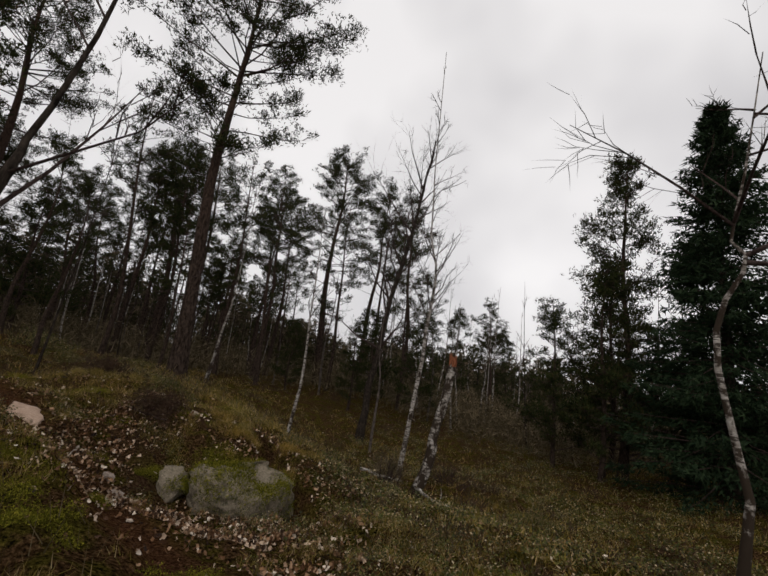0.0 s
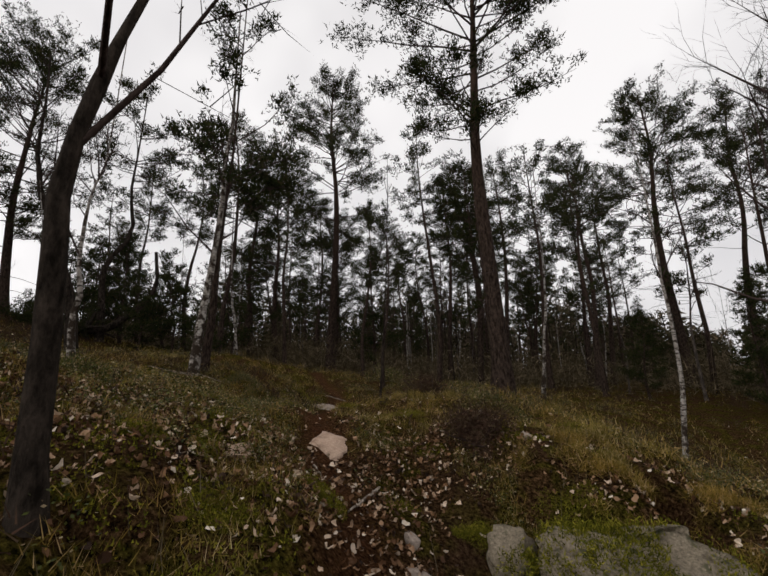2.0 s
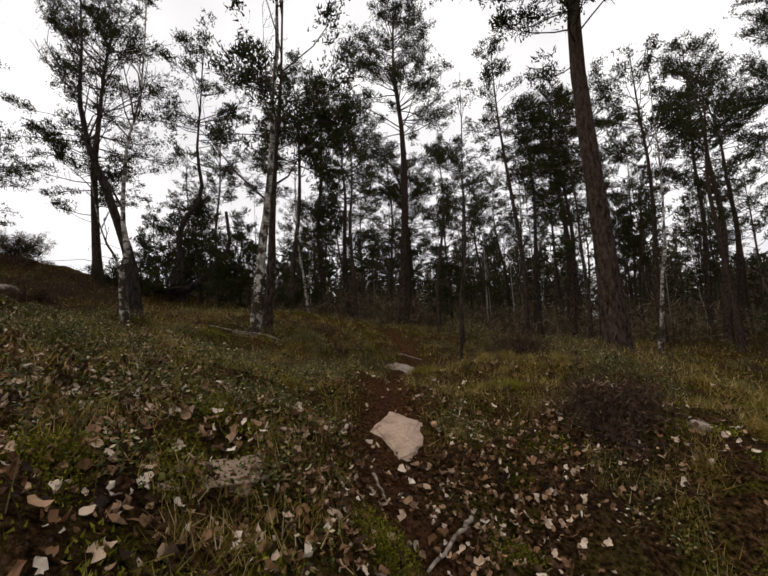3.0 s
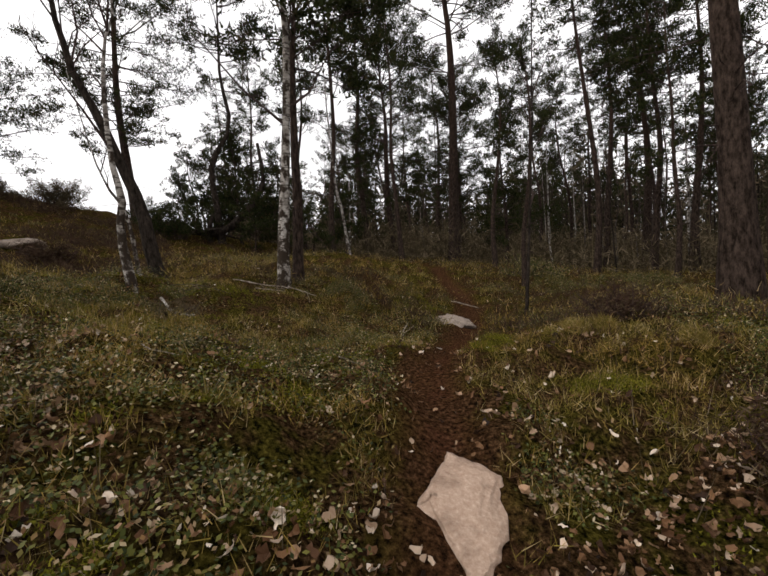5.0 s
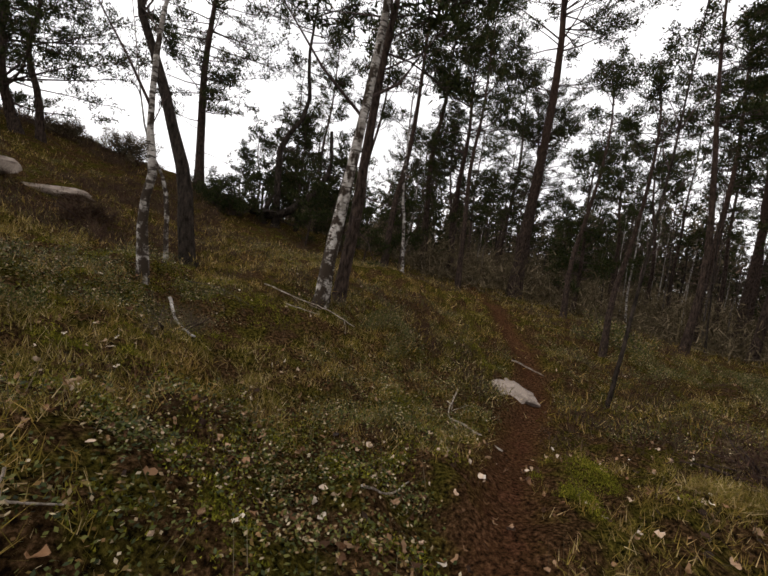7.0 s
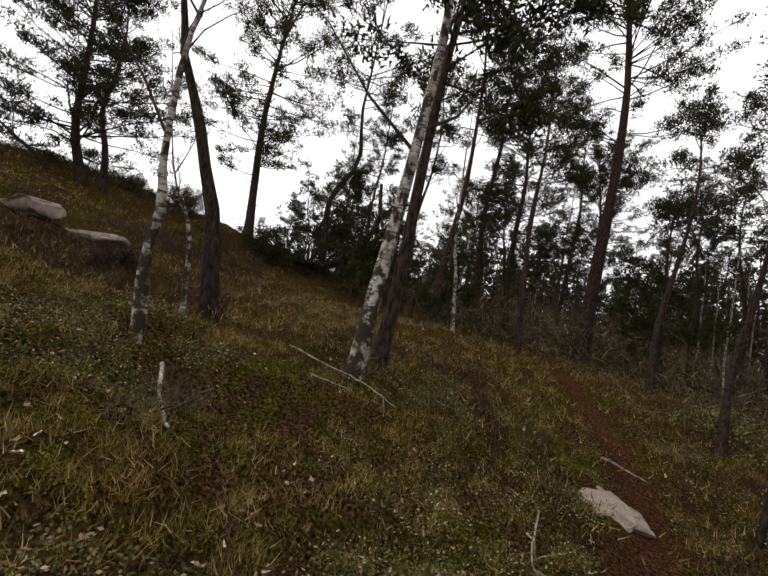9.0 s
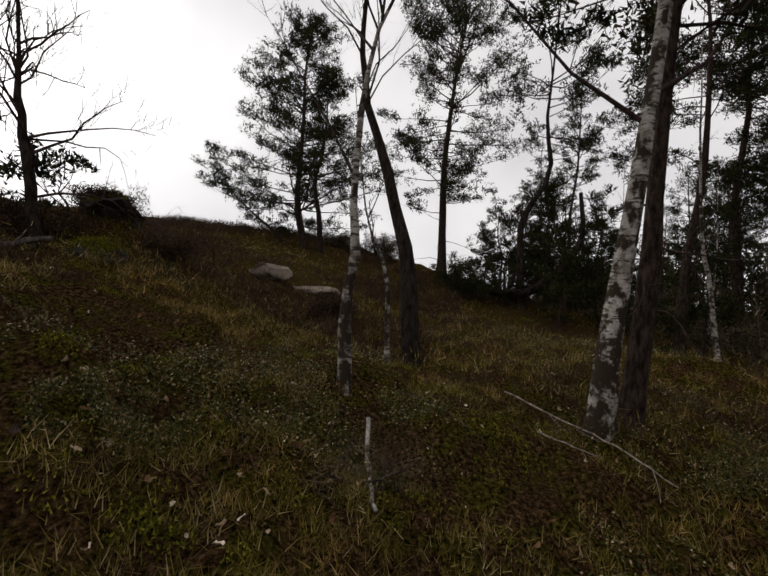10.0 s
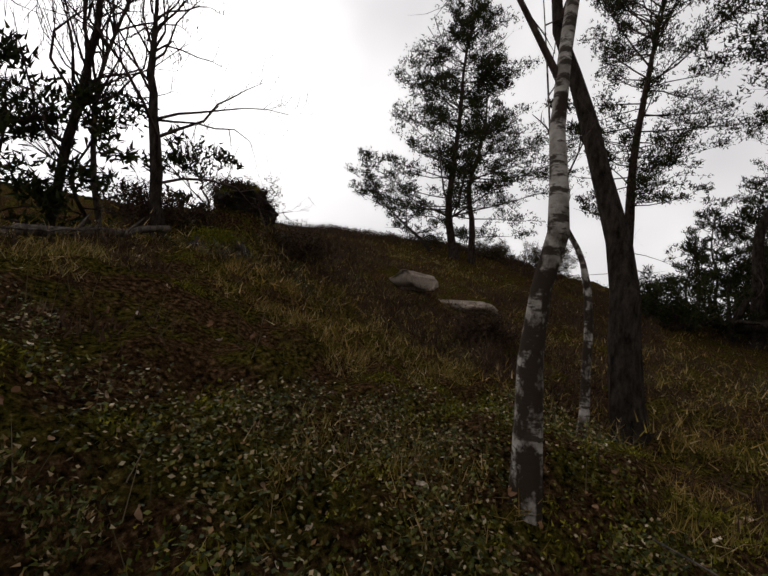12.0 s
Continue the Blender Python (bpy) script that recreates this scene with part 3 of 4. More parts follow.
birch_one = stand(make_bare_tree("birch_tree", "leaning white-barked birch on the grassy slope", "birch tree", 13, 0.165, 0.42, 3.0, 21, BIRCH_BARK,
                                 [(0, 0, 0), (0.01, 0.06, 0.9), (0.06, 0.23, 2.5), (0.11, 0.4, 4.4), (0.15, 0.56, 6.2), (0.2, 0.7, 9.5), (0.3, 0.7, 12.5)], dens=0.9, split=True), -13.05, 7.3)
stand(make_pine("pine growing close behind the white birch", 14, 0.14, 0.5, 2.6, 22, "round", 0.8,
                [(0, 0, 0), (0.05, 0.17, 2), (0.06, 0.23, 3.6), (0.1, 0.36, 5.5), (0.15, 0.5, 7), (0.3, 0.7, 14)], dead=6), -13.4, 7.72)
birch_two = stand(make_bare_tree("birch_tree", "slim peeling birch on the grassy slope", "birch tree", 9, 0.085, 0.5, 2.0, 23, DULL_BIRCH_BARK,
                                 [(0, 0, 0), (0.0, -0.05, 0.7), (0.01, -0.04, 1.4), (0.02, -0.05, 1.9), (0.03, -0.13, 2.5), (0.03, -0.11, 3.5), (0.02, 0.0, 4.4), (0.0, 0.2, 5.3), (0.1, 0.3, 9)], dens=0.8, split=True), -12.5, 4.42)
stand(make_bare_tree("bare_tree", "dark crooked tree with a scarred foot", "bare tree", 9, 0.175, 0.55, 2.2, 24, DARK_BARK,
                     [(0, 0.08, 0), (0.01, -0.2, 0.95), (0.02, -0.27, 2.0), (0.04, -0.7, 3.3), (0.06, -1.12, 4.5), (0.1, -1.4, 5.6), (0.1, -1.45, 6.4), (0.2, -1.5, 9)], dens=0.8, split=True), -15.05, 4.89)
stand(make_bare_tree("birch_tree", "thin pale birch stem beside the crooked one", "birch tree", 5, 0.055, 0.6, 1.0, 25, BIRCH_BARK,
                     [(0, 0, 0), (0, 0.0, 0.6), (0.02, -0.1, 1.7), (0.06, -0.32, 2.2), (0.12, -0.58, 3.0), (0.2, -0.9, 5)], dens=0.6), -14.6, 4.45)
mid_birch = stand(make_bare_tree("birch_tree", "tall slender birch with a fine bare crown", "birch tree", 14.5, 0.07, 0.34, 2.0, 26, SPECKLED_BARK,
                                 [(0, 0, 0), (0.3, -0.02, 2.6), (0.42, -0.04, 4.4), (0.54, -0.05, 6.2), (0.3, -0.02, 7.2), (0.15, -0.02, 9.5), (0.1, 0, 14.5)], dens=1.5, rise=52, split=True), 0.89, 12.15, sink=-0.2)
slim_birch = stand(make_bare_tree("birch_tree", "slim spotted young birch", "birch tree", 8, 0.06, 0.5, 1.3, 27, SPECKLED_BARK,
                                  [(0, 0, 0), (0.2, 0.03, 1.8), (0.18, 0.03, 3.7), (0.16, 0.03, 5.8), (0.1, 0, 8)], dens=0.7), -2.83, 13.54)
far_birch = stand(make_bare_tree("birch_tree", "slim birch in the wood", "birch tree", 11, 0.085, 0.45, 1.8, 28, BIRCH_BARK,
                                 [(0, 0, 0), (0.29, 0.1, 2.3), (0.5, 0.2, 4.2), (0.6, 0.2, 7), (0.5, 0.3, 11)], dens=0.7), -8.4, 19.9)
stand(make_bare_tree("bare_tree", "dark forked leafless tree", "bare tree", 15.5, 0.2, 0.30, 4.8, 29, DARK_BARK,
                     [(0, 0, 0), (0.1, 0, 2), (0.5, 0, 5.5), (1.2, 0, 9.5), (1.7, 0, 13), (2.0, 0, 15.5)], dens=1.6, rise=45, thick=1.3, split=True), -0.5, 18.8)
stand(make_bare_tree("birch_tree", "crooked lichened birch with arching bare boughs", "birch tree", 7.2, 0.058, 0.55, 3.2, 30, PEELING_BARK,
                     [(0, 0, 0), (0.2, -0.2, 1.3), (0.04, -0.04, 2.7), (0.06, -0.06, 3.6), (0.26, -0.26, 4.2), (0.16, -0.16, 4.6), (0.28, -0.28, 5.5), (0.5, -0.4, 7.2)], dens=1.1, rise=22, split=True), 4.05, 4.4)
stand(make_bare_tree("bare_tree", "dark leaning tree beside the trail", "bare tree", 9, 0.082, 0.35, 2.4, 31, DARK_BARK,
                     [(0, 0.03, 0), (0.0, -0.02, 1.0), (0.0, -0.03, 1.9), (0.02, 0.09, 2.7), (0.05, 0.2, 3.25), (0.2, 0.6, 5.5), (0.3, 0.9, 9)], dens=0.5, rise=35, thick=0.8, split=True), -3.91, 2.9)
thin_tree = stand(make_bare_tree("bare_tree", "thin dark sapling beside the trail", "bare tree", 9, 0.05, 0.4, 1.4, 32, DARK_BARK,
                                 [(0, 0, 0), (0.1, 0.1, 1.4), (0.3, 0.3, 5.4), (0.4, 0.4, 9)], dens=0.6), -10.72, 12.4)
sapling = stand(make_bare_tree("bare_tree", "thin grey leafless sapling in the wood", "bare tree", 6.5, 0.06, 0.5, 1.1, 33, GREY_BARK, dens=0.7, wobble=0.1), 0.0, 16.05)
hill_birch = stand(make_bare_tree("birch_tree", "dark bare birch on the hillside", "birch tree", 7, 0.10, 0.2, 2.6, 34, DARK_BARK,
                                  [(0, 0, 0), (0.15, -0.08, 0.85), (0.38, -0.2, 1.9), (0.5, -0.26, 2.6), (0.57, -0.3, 3.4), (0.8, -0.4, 7)], dens=2.6, rise=52, thick=0.85, split=True), -13.1, -1.1)
stand(make_bare_tree("birch_tree", "slender bare birch on the hillside", "birch tree", 9, 0.085, 0.2, 2.4, 35, DARK_BARK,
                     [(0, 0, 0), (0, 0, 2.2), (-0.05, 0, 4.4), (0.2, -0.1, 7.6), (0.3, -0.1, 9)], dens=3.2, rise=45), -12.4, -3.2)
stand(make_bare_tree("birch_tree", "thin many-twigged birch on the hillside", "birch tree", 8.5, 0.055, 0.25, 2.0, 37, GREY_BARK,
                     [(0, 0, 0), (0.5, -0.2, 2.0), (0.5, -0.2, 3.6), (0.3, -0.1, 5.2), (0.2, 0, 8.5)], dens=3.6, rise=48), -13.2, -3.0)
stand(make_bare_tree("birch_tree", "pale twiggy birch at the hill's edge", "birch tree", 9.5, 0.06, 0.25, 2.2, 38, BIRCH_BARK, dens=3.6, rise=52), -10.6, -5.2)
stand(make_pine("dark pine with an S-bent trunk", 13, 0.17, 0.55, 3.0, 36, "flat", 0.7,
                [(0, 0, 0), (0, -0.1, 2.0), (0, -0.1, 3.6), (0.1, 0.8, 5.3), (0.1, 0.6, 7.4), (0.1, 0.7, 9.2), (0.1, 0.9, 13)], dead=14, bark=DARK_BARK), -28.5, 8.15, size=1.25)
for label, tall, wide, seed, x, y, turn in (("low dark wind-bent pine on the hilltop", 1.25, 1.1, 71, -14.6, -2.6, 0), ("scrubby dark pine among the bare birches", 2.4, 1.3, 72, -12.9, -3.1, 60),
                                            ("sparse scrubby pine at the hill's edge", 2.7, 1.3, 73, -11.9, -3.3, 140), ("small open pine below the bare birches", 2.2, 1.1, 74, -10.9, -3.9, 200)):
    stand(make_pine(label, tall, 0.05, 0.16, wide, seed, "round", 0.55, wobble=0.16, dead=5, bark=DARK_BARK, group="low pines on the hilltop"), x, y, turn)
stand(make_spruce("tall dense dark green spruce", 15.3, 0.24, 3.6, 41), 12.6, 14.0)
stand(make_pine("broad green pine at the edge of the clearing", 15, 0.2, 0.05, 3.8, 42, "cone", 1.5, dead=0), 11.2, 18.2)

# the rest of the wood
PINES = [round_pine, crest_pine, slim_pine, thin_pine, wide_pine, big_pine]
BARES = [far_birch, slim_birch, thin_tree, sapling]
rng = np.random.default_rng(77)
taken = [(o.location.x, o.location.y) for o in scene.objects if o.parent is None and o.get("category")]


def room(x, y, gap):
    return all((x - a) ** 2 + (y - b) ** 2 > gap * gap for a, b in taken)


PLACED = [(slim_pine, -14.6, 25.5, 0.95), (wide_pine, -29, 35, 0.8), (thin_pine, -10.3, 32.6, 1.1), (round_pine, -5.0, 34.5, 0.95), (wide_pine, -8.4, 27.5, 0.8), (wide_pine, 10.7, 38.5, 0.62), (low_pine, 9.6, 17.0, 1.0), (low_pine, 13.2, 16.6, 1.2), (low_pine, 8.8, 19.8, 0.9), (low_pine, 12.0, 20.5, 1.2), (far_birch, 8.5, 33, 0.95), (far_birch, 10.5, 36, 1.1), (slim_birch, 9.4, 34.5, 1.1), (far_birch, 6.0, 29, 0.8), (slim_birch, 12.6, 36.5, 1.3), (far_birch, 5.2, 35, 1.0), (sapling, -3.6, 26.5, 1.3), (sapling, 3.6, 27, 1.2), (low_pine, -1.5, 24, 0.6), (low_pine, 2.6, 25.5, 0.75), (low_pine, -5.5, 25, 0.5), (far_pine, -7.2, 24.5, 0.7), (far_pine_two, -3.6, 30, 0.9), (far_pine, -0.6, 30.5, 0.85), (far_pine_two, 1.6, 28, 0.75), (far_pine, -10.4, 26, 0.85), (far_pine_two, 4.4, 40, 0.8), (far_pine_two, -12.4, 23, 0.7),
          (wide_pine, -1.5, 36, 1.05), (wide_pine, 2.0, 33, 0.95), (crest_pine, -26.9, 18.7, 0.9), (slim_pine, -16.8, 17.5, 0.62), (round_pine, -19, 33, 0.85),
          (wide_pine, -14.4, 28.9, 0.92), (thin_pine, -36, 12, 1.0), (slim_pine, -33, 14.5, 1.05), (thin_pine, -20, 14.8, 0.8),
          (crest_pine, 12, 44, 0.55), (low_pine, 14.5, 46, 1.1), (slim_pine, -12.9, 14.9, 0.5), (wide_pine, -17.5, 26.5, 0.85), (low_pine, -30, 9.5, 0.8),
          (under_pine, -26, 9.4, 0.6), (under_pine, -30.5, 6.4, 0.55), (under_pine, -33, 7.4, 0.8), (under_pine, -35, 8.5, 1.0), (under_pine, -27.3, 11.6, 0.8), (under_pine, -31, 12.4, 1.0), (under_pine, -25, 14.2, 0.7), (under_pine, -34.4, 10.6, 1.1), (under_pine, -22.4, 11.2, 0.5)]
for tree, x, y, size in PLACED:
    again(tree, x, y, rng.uniform(0, 360), size)
    taken.append((x, y))
n = 0
while n < 34:
    x, y = rng.uniform(-62, 0), rng.uniform(9, 62)
    far = math.hypot(x + 5, y - 6)
    if far < 20 or x + 0.45 * y > 16 or y < 12 + 0.1 * -x or not room(x, y, 2.8):
        continue
    again(PINES[int(rng.integers(0, 5))] if far < 36 else (far_pine, far_pine_two)[n % 2], x, y, rng.uniform(0, 360), rng.uniform(0.65, 1.0))
    taken.append((x, y))
    n += 1
n = 0
while n < 30:
    x, y = rng.uniform(-66, 6), rng.uniform(10, 70)
    far = math.hypot(x + 5, y - 6)
    if far < 34 or x + 0.45 * y > 18 or not room(x, y, 2.2):
        continue
    again((far_pine, far_pine_two)[n % 2], x, y, rng.uniform(0, 360), rng.uniform(0.7, 1.1))
    taken.append((x, y))
    n += 1
n = 0
while n < 90:
    x, y = rng.uniform(-50, 26), rng.uniform(10, 62)
    far = math.hypot(x + 3, y - 6)
    if far < 17 or (x > -4 and y < 24) or not room(x, y, 1.3):
        continue
    again(BARES[int(rng.integers(0, 4))], x, y, rng.uniform(0, 360), rng.uniform(0.7, 1.3))
    taken.append((x, y))
    n += 1
n = 0
while n < 9:
    x, y = rng.uniform(-40, 20), rng.uniform(24, 55)
    if not room(x, y, 2.0):
        continue
    again(low_pine, x, y, rng.uniform(0, 360), rng.uniform(0.5, 1.2))
    taken.append((x, y))
    n += 1
n = 0
while n < 13:
    x, y = rng.uniform(-52, 14), rng.uniform(10, 52)
    far = math.hypot(x + 8, y - 6)
    if far < 23 or x + 0.4 * y > 14 or (x < -24 and y < 9.5) or not room(x, y, 1.6):
        continue
    again(under_pine, x, y, rng.uniform(0, 360), rng.uniform(0.45, 0.95))
    taken.append((x, y))
    n += 1


def stuff(name, label, category, tri, material):
    s = Shape()
    if tri.shape[1] == 4:
        s.quads(tri)
    else:
        s.triangles(tri)
    return tagged(new(name, s.mesh(name, material, False)), label, category, kind="stuff")


# Olive-brown crowns, lightened: the haze of distance is put into the colour.
HAZED_FAR_CROWN = make_leafy("hazed_distant_crowns", [(0.0, (0.035, 0.034, 0.018)), (0.5, (0.075, 0.066, 0.034)), (0.8, (0.12, 0.092, 0.056)), (1.0, (0.18, 0.13, 0.085))], 0.85, 0.15)


def make_far_woods():
    """The wood behind the wood: stems and needle clumps too far off to count."""
    g = np.random.default_rng(5)
    stems, crown = Shape(), Shape()
    centres = []
    for _ in range(860):
        a = radians(g.uniform(28, 190))
        d = g.uniform(58, 130)
        x, y = -6 + d * math.cos(a), 6 + d * math.sin(a)
        if a > radians(172):
            continue
        z, h = land_at(x, y), g.uniform(6.0, 10.5) * (1.45 if 105 < math.degrees(a) < 160 else 1.0)
        stems.tube([(x, y, z - 0.5), (x + g.normal(0, 0.3), y, z + h * 0.5), (x, y + g.normal(0, 0.3), z + h)], [0.16, 0.12, 0.03], 4)
        k = 90
        u = g.uniform(0, 1, k)
        r = 2.0 * np.sin(np.pi * (0.1 + 0.85 * u)) * np.sqrt(g.uniform(0, 1, k))
        t = g.uniform(0, 2 * np.pi, k)
        centres.append(np.stack([x + r * np.cos(t), y + r * np.sin(t), z + h * (0.04 + 0.98 * u)], 1))
    c = np.concatenate(centres)
    crown.triangles(blades(g, c, np.zeros_like(c), 3, 0.8, 0.34, 1.0, 0.1, 0.25))
    woods = tagged(new("far_woods"), "distant dark pine woods beyond the clearing", "woods", kind="stuff")
    tagged(part("stem_mass", stems, DARK_BARK, woods), kind="stuff")
    tagged(part("crown_mass", crown, HAZED_FAR_CROWN, woods, smooth=False), kind="stuff")


make_far_woods()


def make_thicket():
    """Brown brush and thin stems between the trees."""
    g = np.random.default_rng(6)
    a, d = np.radians(g.uniform(38, 172, 6500)), 20 + 38 * g.uniform(0, 1, 6500) ** 0.8
    x, y = -5 + d * np.cos(a), 6 + d * np.sin(a)
    p = np.stack([x, y, land(x, y) - 0.1], 1)
    p = p[(lattice(x * 0.12, y * 0.12, 3) > g.uniform(0.1, 0.55, len(x))) & ((np.degrees(a) < 156) | (d > 30))]
    up = np.tile((0, 0, 1.0), (len(p), 1))
    stems = blades(g, p[::3], up[::3], 1, 3.4, 0.045, 0.16, 0.8, 0.3)
    k = np.repeat(p, 9, axis=0)
    k = k + np.stack([g.normal(0, 0.45, len(k)), g.normal(0, 0.45, len(k)), g.uniform(0.1, 1, len(k)) ** 1.5 * np.repeat(g.uniform(0.5, 2.8, len(p)), 9)], 1)
    twigs = blades(g, k, np.tile((0, 0, 0.3), (len(k), 1)), 3, 0.6, 0.05, 1.0, 0.15, 0.25)
    stuff("thicket", "brown leafless brush between the trees", "brush", np.concatenate([stems, twigs]), BRUSH)



make_thicket()


# ---------------------------------------------------------------- stones and dead wood
def make_stone(name, label, x, y, size, seed, material, turn=0.0, sink=0.35, tilt=0.0, sharp=0.3, moss=0.0, level=False, rough=0.10, box=0.72):
    rng = np.random.default_rng(seed)
    bm = bmesh.new()
    bmesh.ops.create_icosphere(bm, subdivisions=5 if max(size) > 0.3 else 4, radius=1.0)
    cuts = [(Vector(rng.normal(0, 1, 3)).normalized(), rng.uniform(0.58, 0.9)) for _ in range(11)]
    shift = Vector((seed * 1.7, seed * 0.6, 0))
    for v in bm.verts:
        p = Vector([math.copysign(abs(c) ** box, c) for c in v.co])
        for nrm, d in cuts:
            over = p.dot(nrm) - d
            if over > 0:
                p -= nrm * over * (0.55 + sharp)
        ridge = 1 - 2 * abs(noise.noise(v.co * 2.6 + shift))
        p *= 1 + rough * (1.2 * noise.noise(v.co * 1.6 + shift) + 0.45 * ridge + 0.35 * noise.noise(v.co * 6 + shift) + 0.2 * noise.noise(v.co * 15 + shift))
        v.co = Vector((p.x * size[0], p.y * size[1], p.z * size[2]))
    bm.normal_update()
    tops = [(v.co.copy(), v.normal.copy()) for v in bm.verts if moss and v.normal.z > 0.35 and noise.noise(v.co * 2.0 + shift) > 0.25 - moss]
    me = bpy.data.meshes.new(name)
    bm.to_mesh(me)
    bm.free()
    me.polygons.foreach_set("use_smooth", [True] * len(me.polygons))
    me.materials.append(material)
    ob = tagged(new(name, me), label, "stone")
    slope = Vector((land_at(x - 0.4, y) - land_at(x + 0.4, y), land_at(x, y - 0.4) - land_at(x, y + 0.4), 0.8)).normalized()
    lie = Matrix.Identity(4) if level else Vector((0, 0, 1)).rotation_difference(slope).to_matrix().to_4x4()
    ob.matrix_basis = Matrix.Translation((x, y, land_at(x, y) + size[2] * (1 - 2 * sink) * 0.6)) @ lie @ pose(0, 0, 0, tilt, 0, turn)
    if tops:
        cap = Shape()
        c = np.array([t[0] for t in tops])
        nr = np.array([t[1] for t in tops])
        cap.triangles(blades(rng, c, nr, 14, 0.05, 0.014, 0.7, 0.2, 0.035))
        tagged(part("moss_cap", cap, MOSS, ob, "green moss on top", smooth=False), kind="stuff")
    return ob


make_stone("boulder", "grey moss-capped boulder beside the trail", -2.15, 7.00, (0.88, 0.70, 0.50), 3, GRANITE, 33, 0.56, 14, 0.6, 0.5, level=True, rough=0.22, box=0.8)
make_stone("boulder", "smaller grey boulder against the mossy one", -3.2, 6.45, (0.30, 0.28, 0.26), 4, GRANITE, 40, 0.38, 0, 0.5, 0.1, rough=0.18)
make_stone("stone", "pink granite stone bedded in the trail", -5.74, 6.25, (0.28, 0.42, 0.085), 25, PINK_STONE, 222, 0.32, 0, 0.75, rough=0.14)
make_stone("stone", "flat pale stone on the trail", -11.45, 10.9, (0.42, 0.38, 0.15), 6, PALE_ROCK, 20, 0.58, 0, 0.7, rough=0.2)
make_stone("rock_slab", "long flat pale rock on the hillside", -19.3, -0.69, (1.0, 0.6, 0.27), 7, PALE_ROCK, 62, 0.50, 0, 0.9, level=True, rough=0.12, box=0.34)
make_stone("rock_slab", "low weathered rock on the hillside", -20.0, 1.05, (1.05, 0.55, 0.24), 8, PALE_ROCK, 65, 0.60, 0, 0.9, level=True, rough=0.12, box=0.38)
make_stone("rock_slab", "low leaf-strewn rock slab in the moss", -4.8, 4.42, (0.13, 0.36, 0.06), 9, PINK_STONE, 8, 0.95, 0, 0.8, rough=0.3)
make_stone("stone", "small pale stone in leaf litter", -3.85, 5.78, (0.10, 0.08, 0.07), 10, PALE_ROCK, 0, 0.35)
make_stone("stone", "small flat pale stone in leaf litter", -3.5, 5.5, (0.15, 0.10, 0.06), 11, PALE_ROCK, 30, 0.35)
make_stone("stone", "small white stone on the mound", -3.9, 8.5, (0.09, 0.07, 0.07), 12, PALE_ROCK, 0, 0.35)
make_stone("boulder", "dark heather-grown boulder on the hill crest", -14.75, -1.65, (0.55, 0.5, 0.36), 13, DARK_ROCK, 0, 0.40, 0, 0.4, 0.2, True, 0.22)
make_stone("boulder", "dark low boulder on the hillside", -13.9, -0.7, (0.7, 0.45, 0.28), 16, DARK_ROCK, 30, 0.35, 0, 0.5, 0.2, True, 0.22)
make_stone("rock_slab", "flat pale rock far along the trail", -30.5, 22.5, (1.2, 0.7, 0.3), 14, PALE_ROCK, 20, 0.6)


def make_stick(name, label, ground_points, radius, material, lift=0.02, seed=0, twigs=0, category="stick"):
    rng = np.random.default_rng(seed)
    pts = np.array([(x, y, land_at(x, y) + lift + dz) for x, y, dz in ground_points])
    base = pts[0].copy()
    run = spline(pts - base, 4 * len(pts))
    run += rng.normal(0, radius * 0.35, run.shape)
    s = Shape()
    s.tube(run, np.linspace(radius, radius * 0.55, len(run)), 7, cap=True)
    ob = tagged(new(name, s.mesh(name, material)), label, category)
    ob.location = base
    for _ in range(twigs):
        k = int(rng.integers(3, len(run) - 1))
        side = Shape()
        side.tube(bend(rng, run[k], unit(run[-1] - run[0]) + rng.normal(0, 0.6, 3), 0.35, 4, 0.15, 0), np.linspace(radius * 0.4, 0.003, 4), 4)
        part("twig", side, material, ob)
    return ob


make_stick("birch_log", "fallen white birch pole on the grass", [(-12.0, 4.83, 0.14), (-11.4, 5.0, 0.13), (-10.65, 5.25, 0.11)], 0.025, POLE_BARK, 0.03, 1, category="log")
make_stick("fallen_branch", "long pale fallen branch at the birch's foot", [(-13.56, 6.3, 0.12), (-13.1, 6.9, 0.11), (-12.6, 7.35, 0.10), (-12.2, 7.75, 0.06)], 0.013, PALE_WOOD, 0.03, 2, 3, "branch")
make_stick("fallen_branch", "thin grey fallen branch in the grass", [(-12.56, 5.02, 0.14), (-12.3, 5.5, 0.12), (-11.95, 6.0, 0.10)], 0.006, GREY_BARK, 0.03, 3, 3, "branch")
make_stick("fallen_branch", "short pale branch in the grass", [(-12.4, 6.55, 0.06), (-12.2, 7.1, 0.04)], 0.009, PALE_WOOD, 0.03, 4, 1, "branch")
make_stick("stick", "pale bent stick on the trail", [(-4.56, 6.06, 0.05), (-4.44, 5.75, 0.03), (-4.3, 5.4, 0.02)], 0.018, PALE_WOOD, 0.02, 5, 1)
make_stick("stick", "short pale stick beside the trail", [(-5.15, 5.6, 0.03), (-4.85, 5.5, 0.02)], 0.014, PALE_WOOD, 0.02, 6)
make_stick("stick", "crooked stick at the trail's edge", [(-10.1, 8.6, 0.04), (-9.75, 8.72, 0.05), (-9.3, 8.85, 0.02)], 0.018, PALE_WOOD, 0.02, 7, 1)
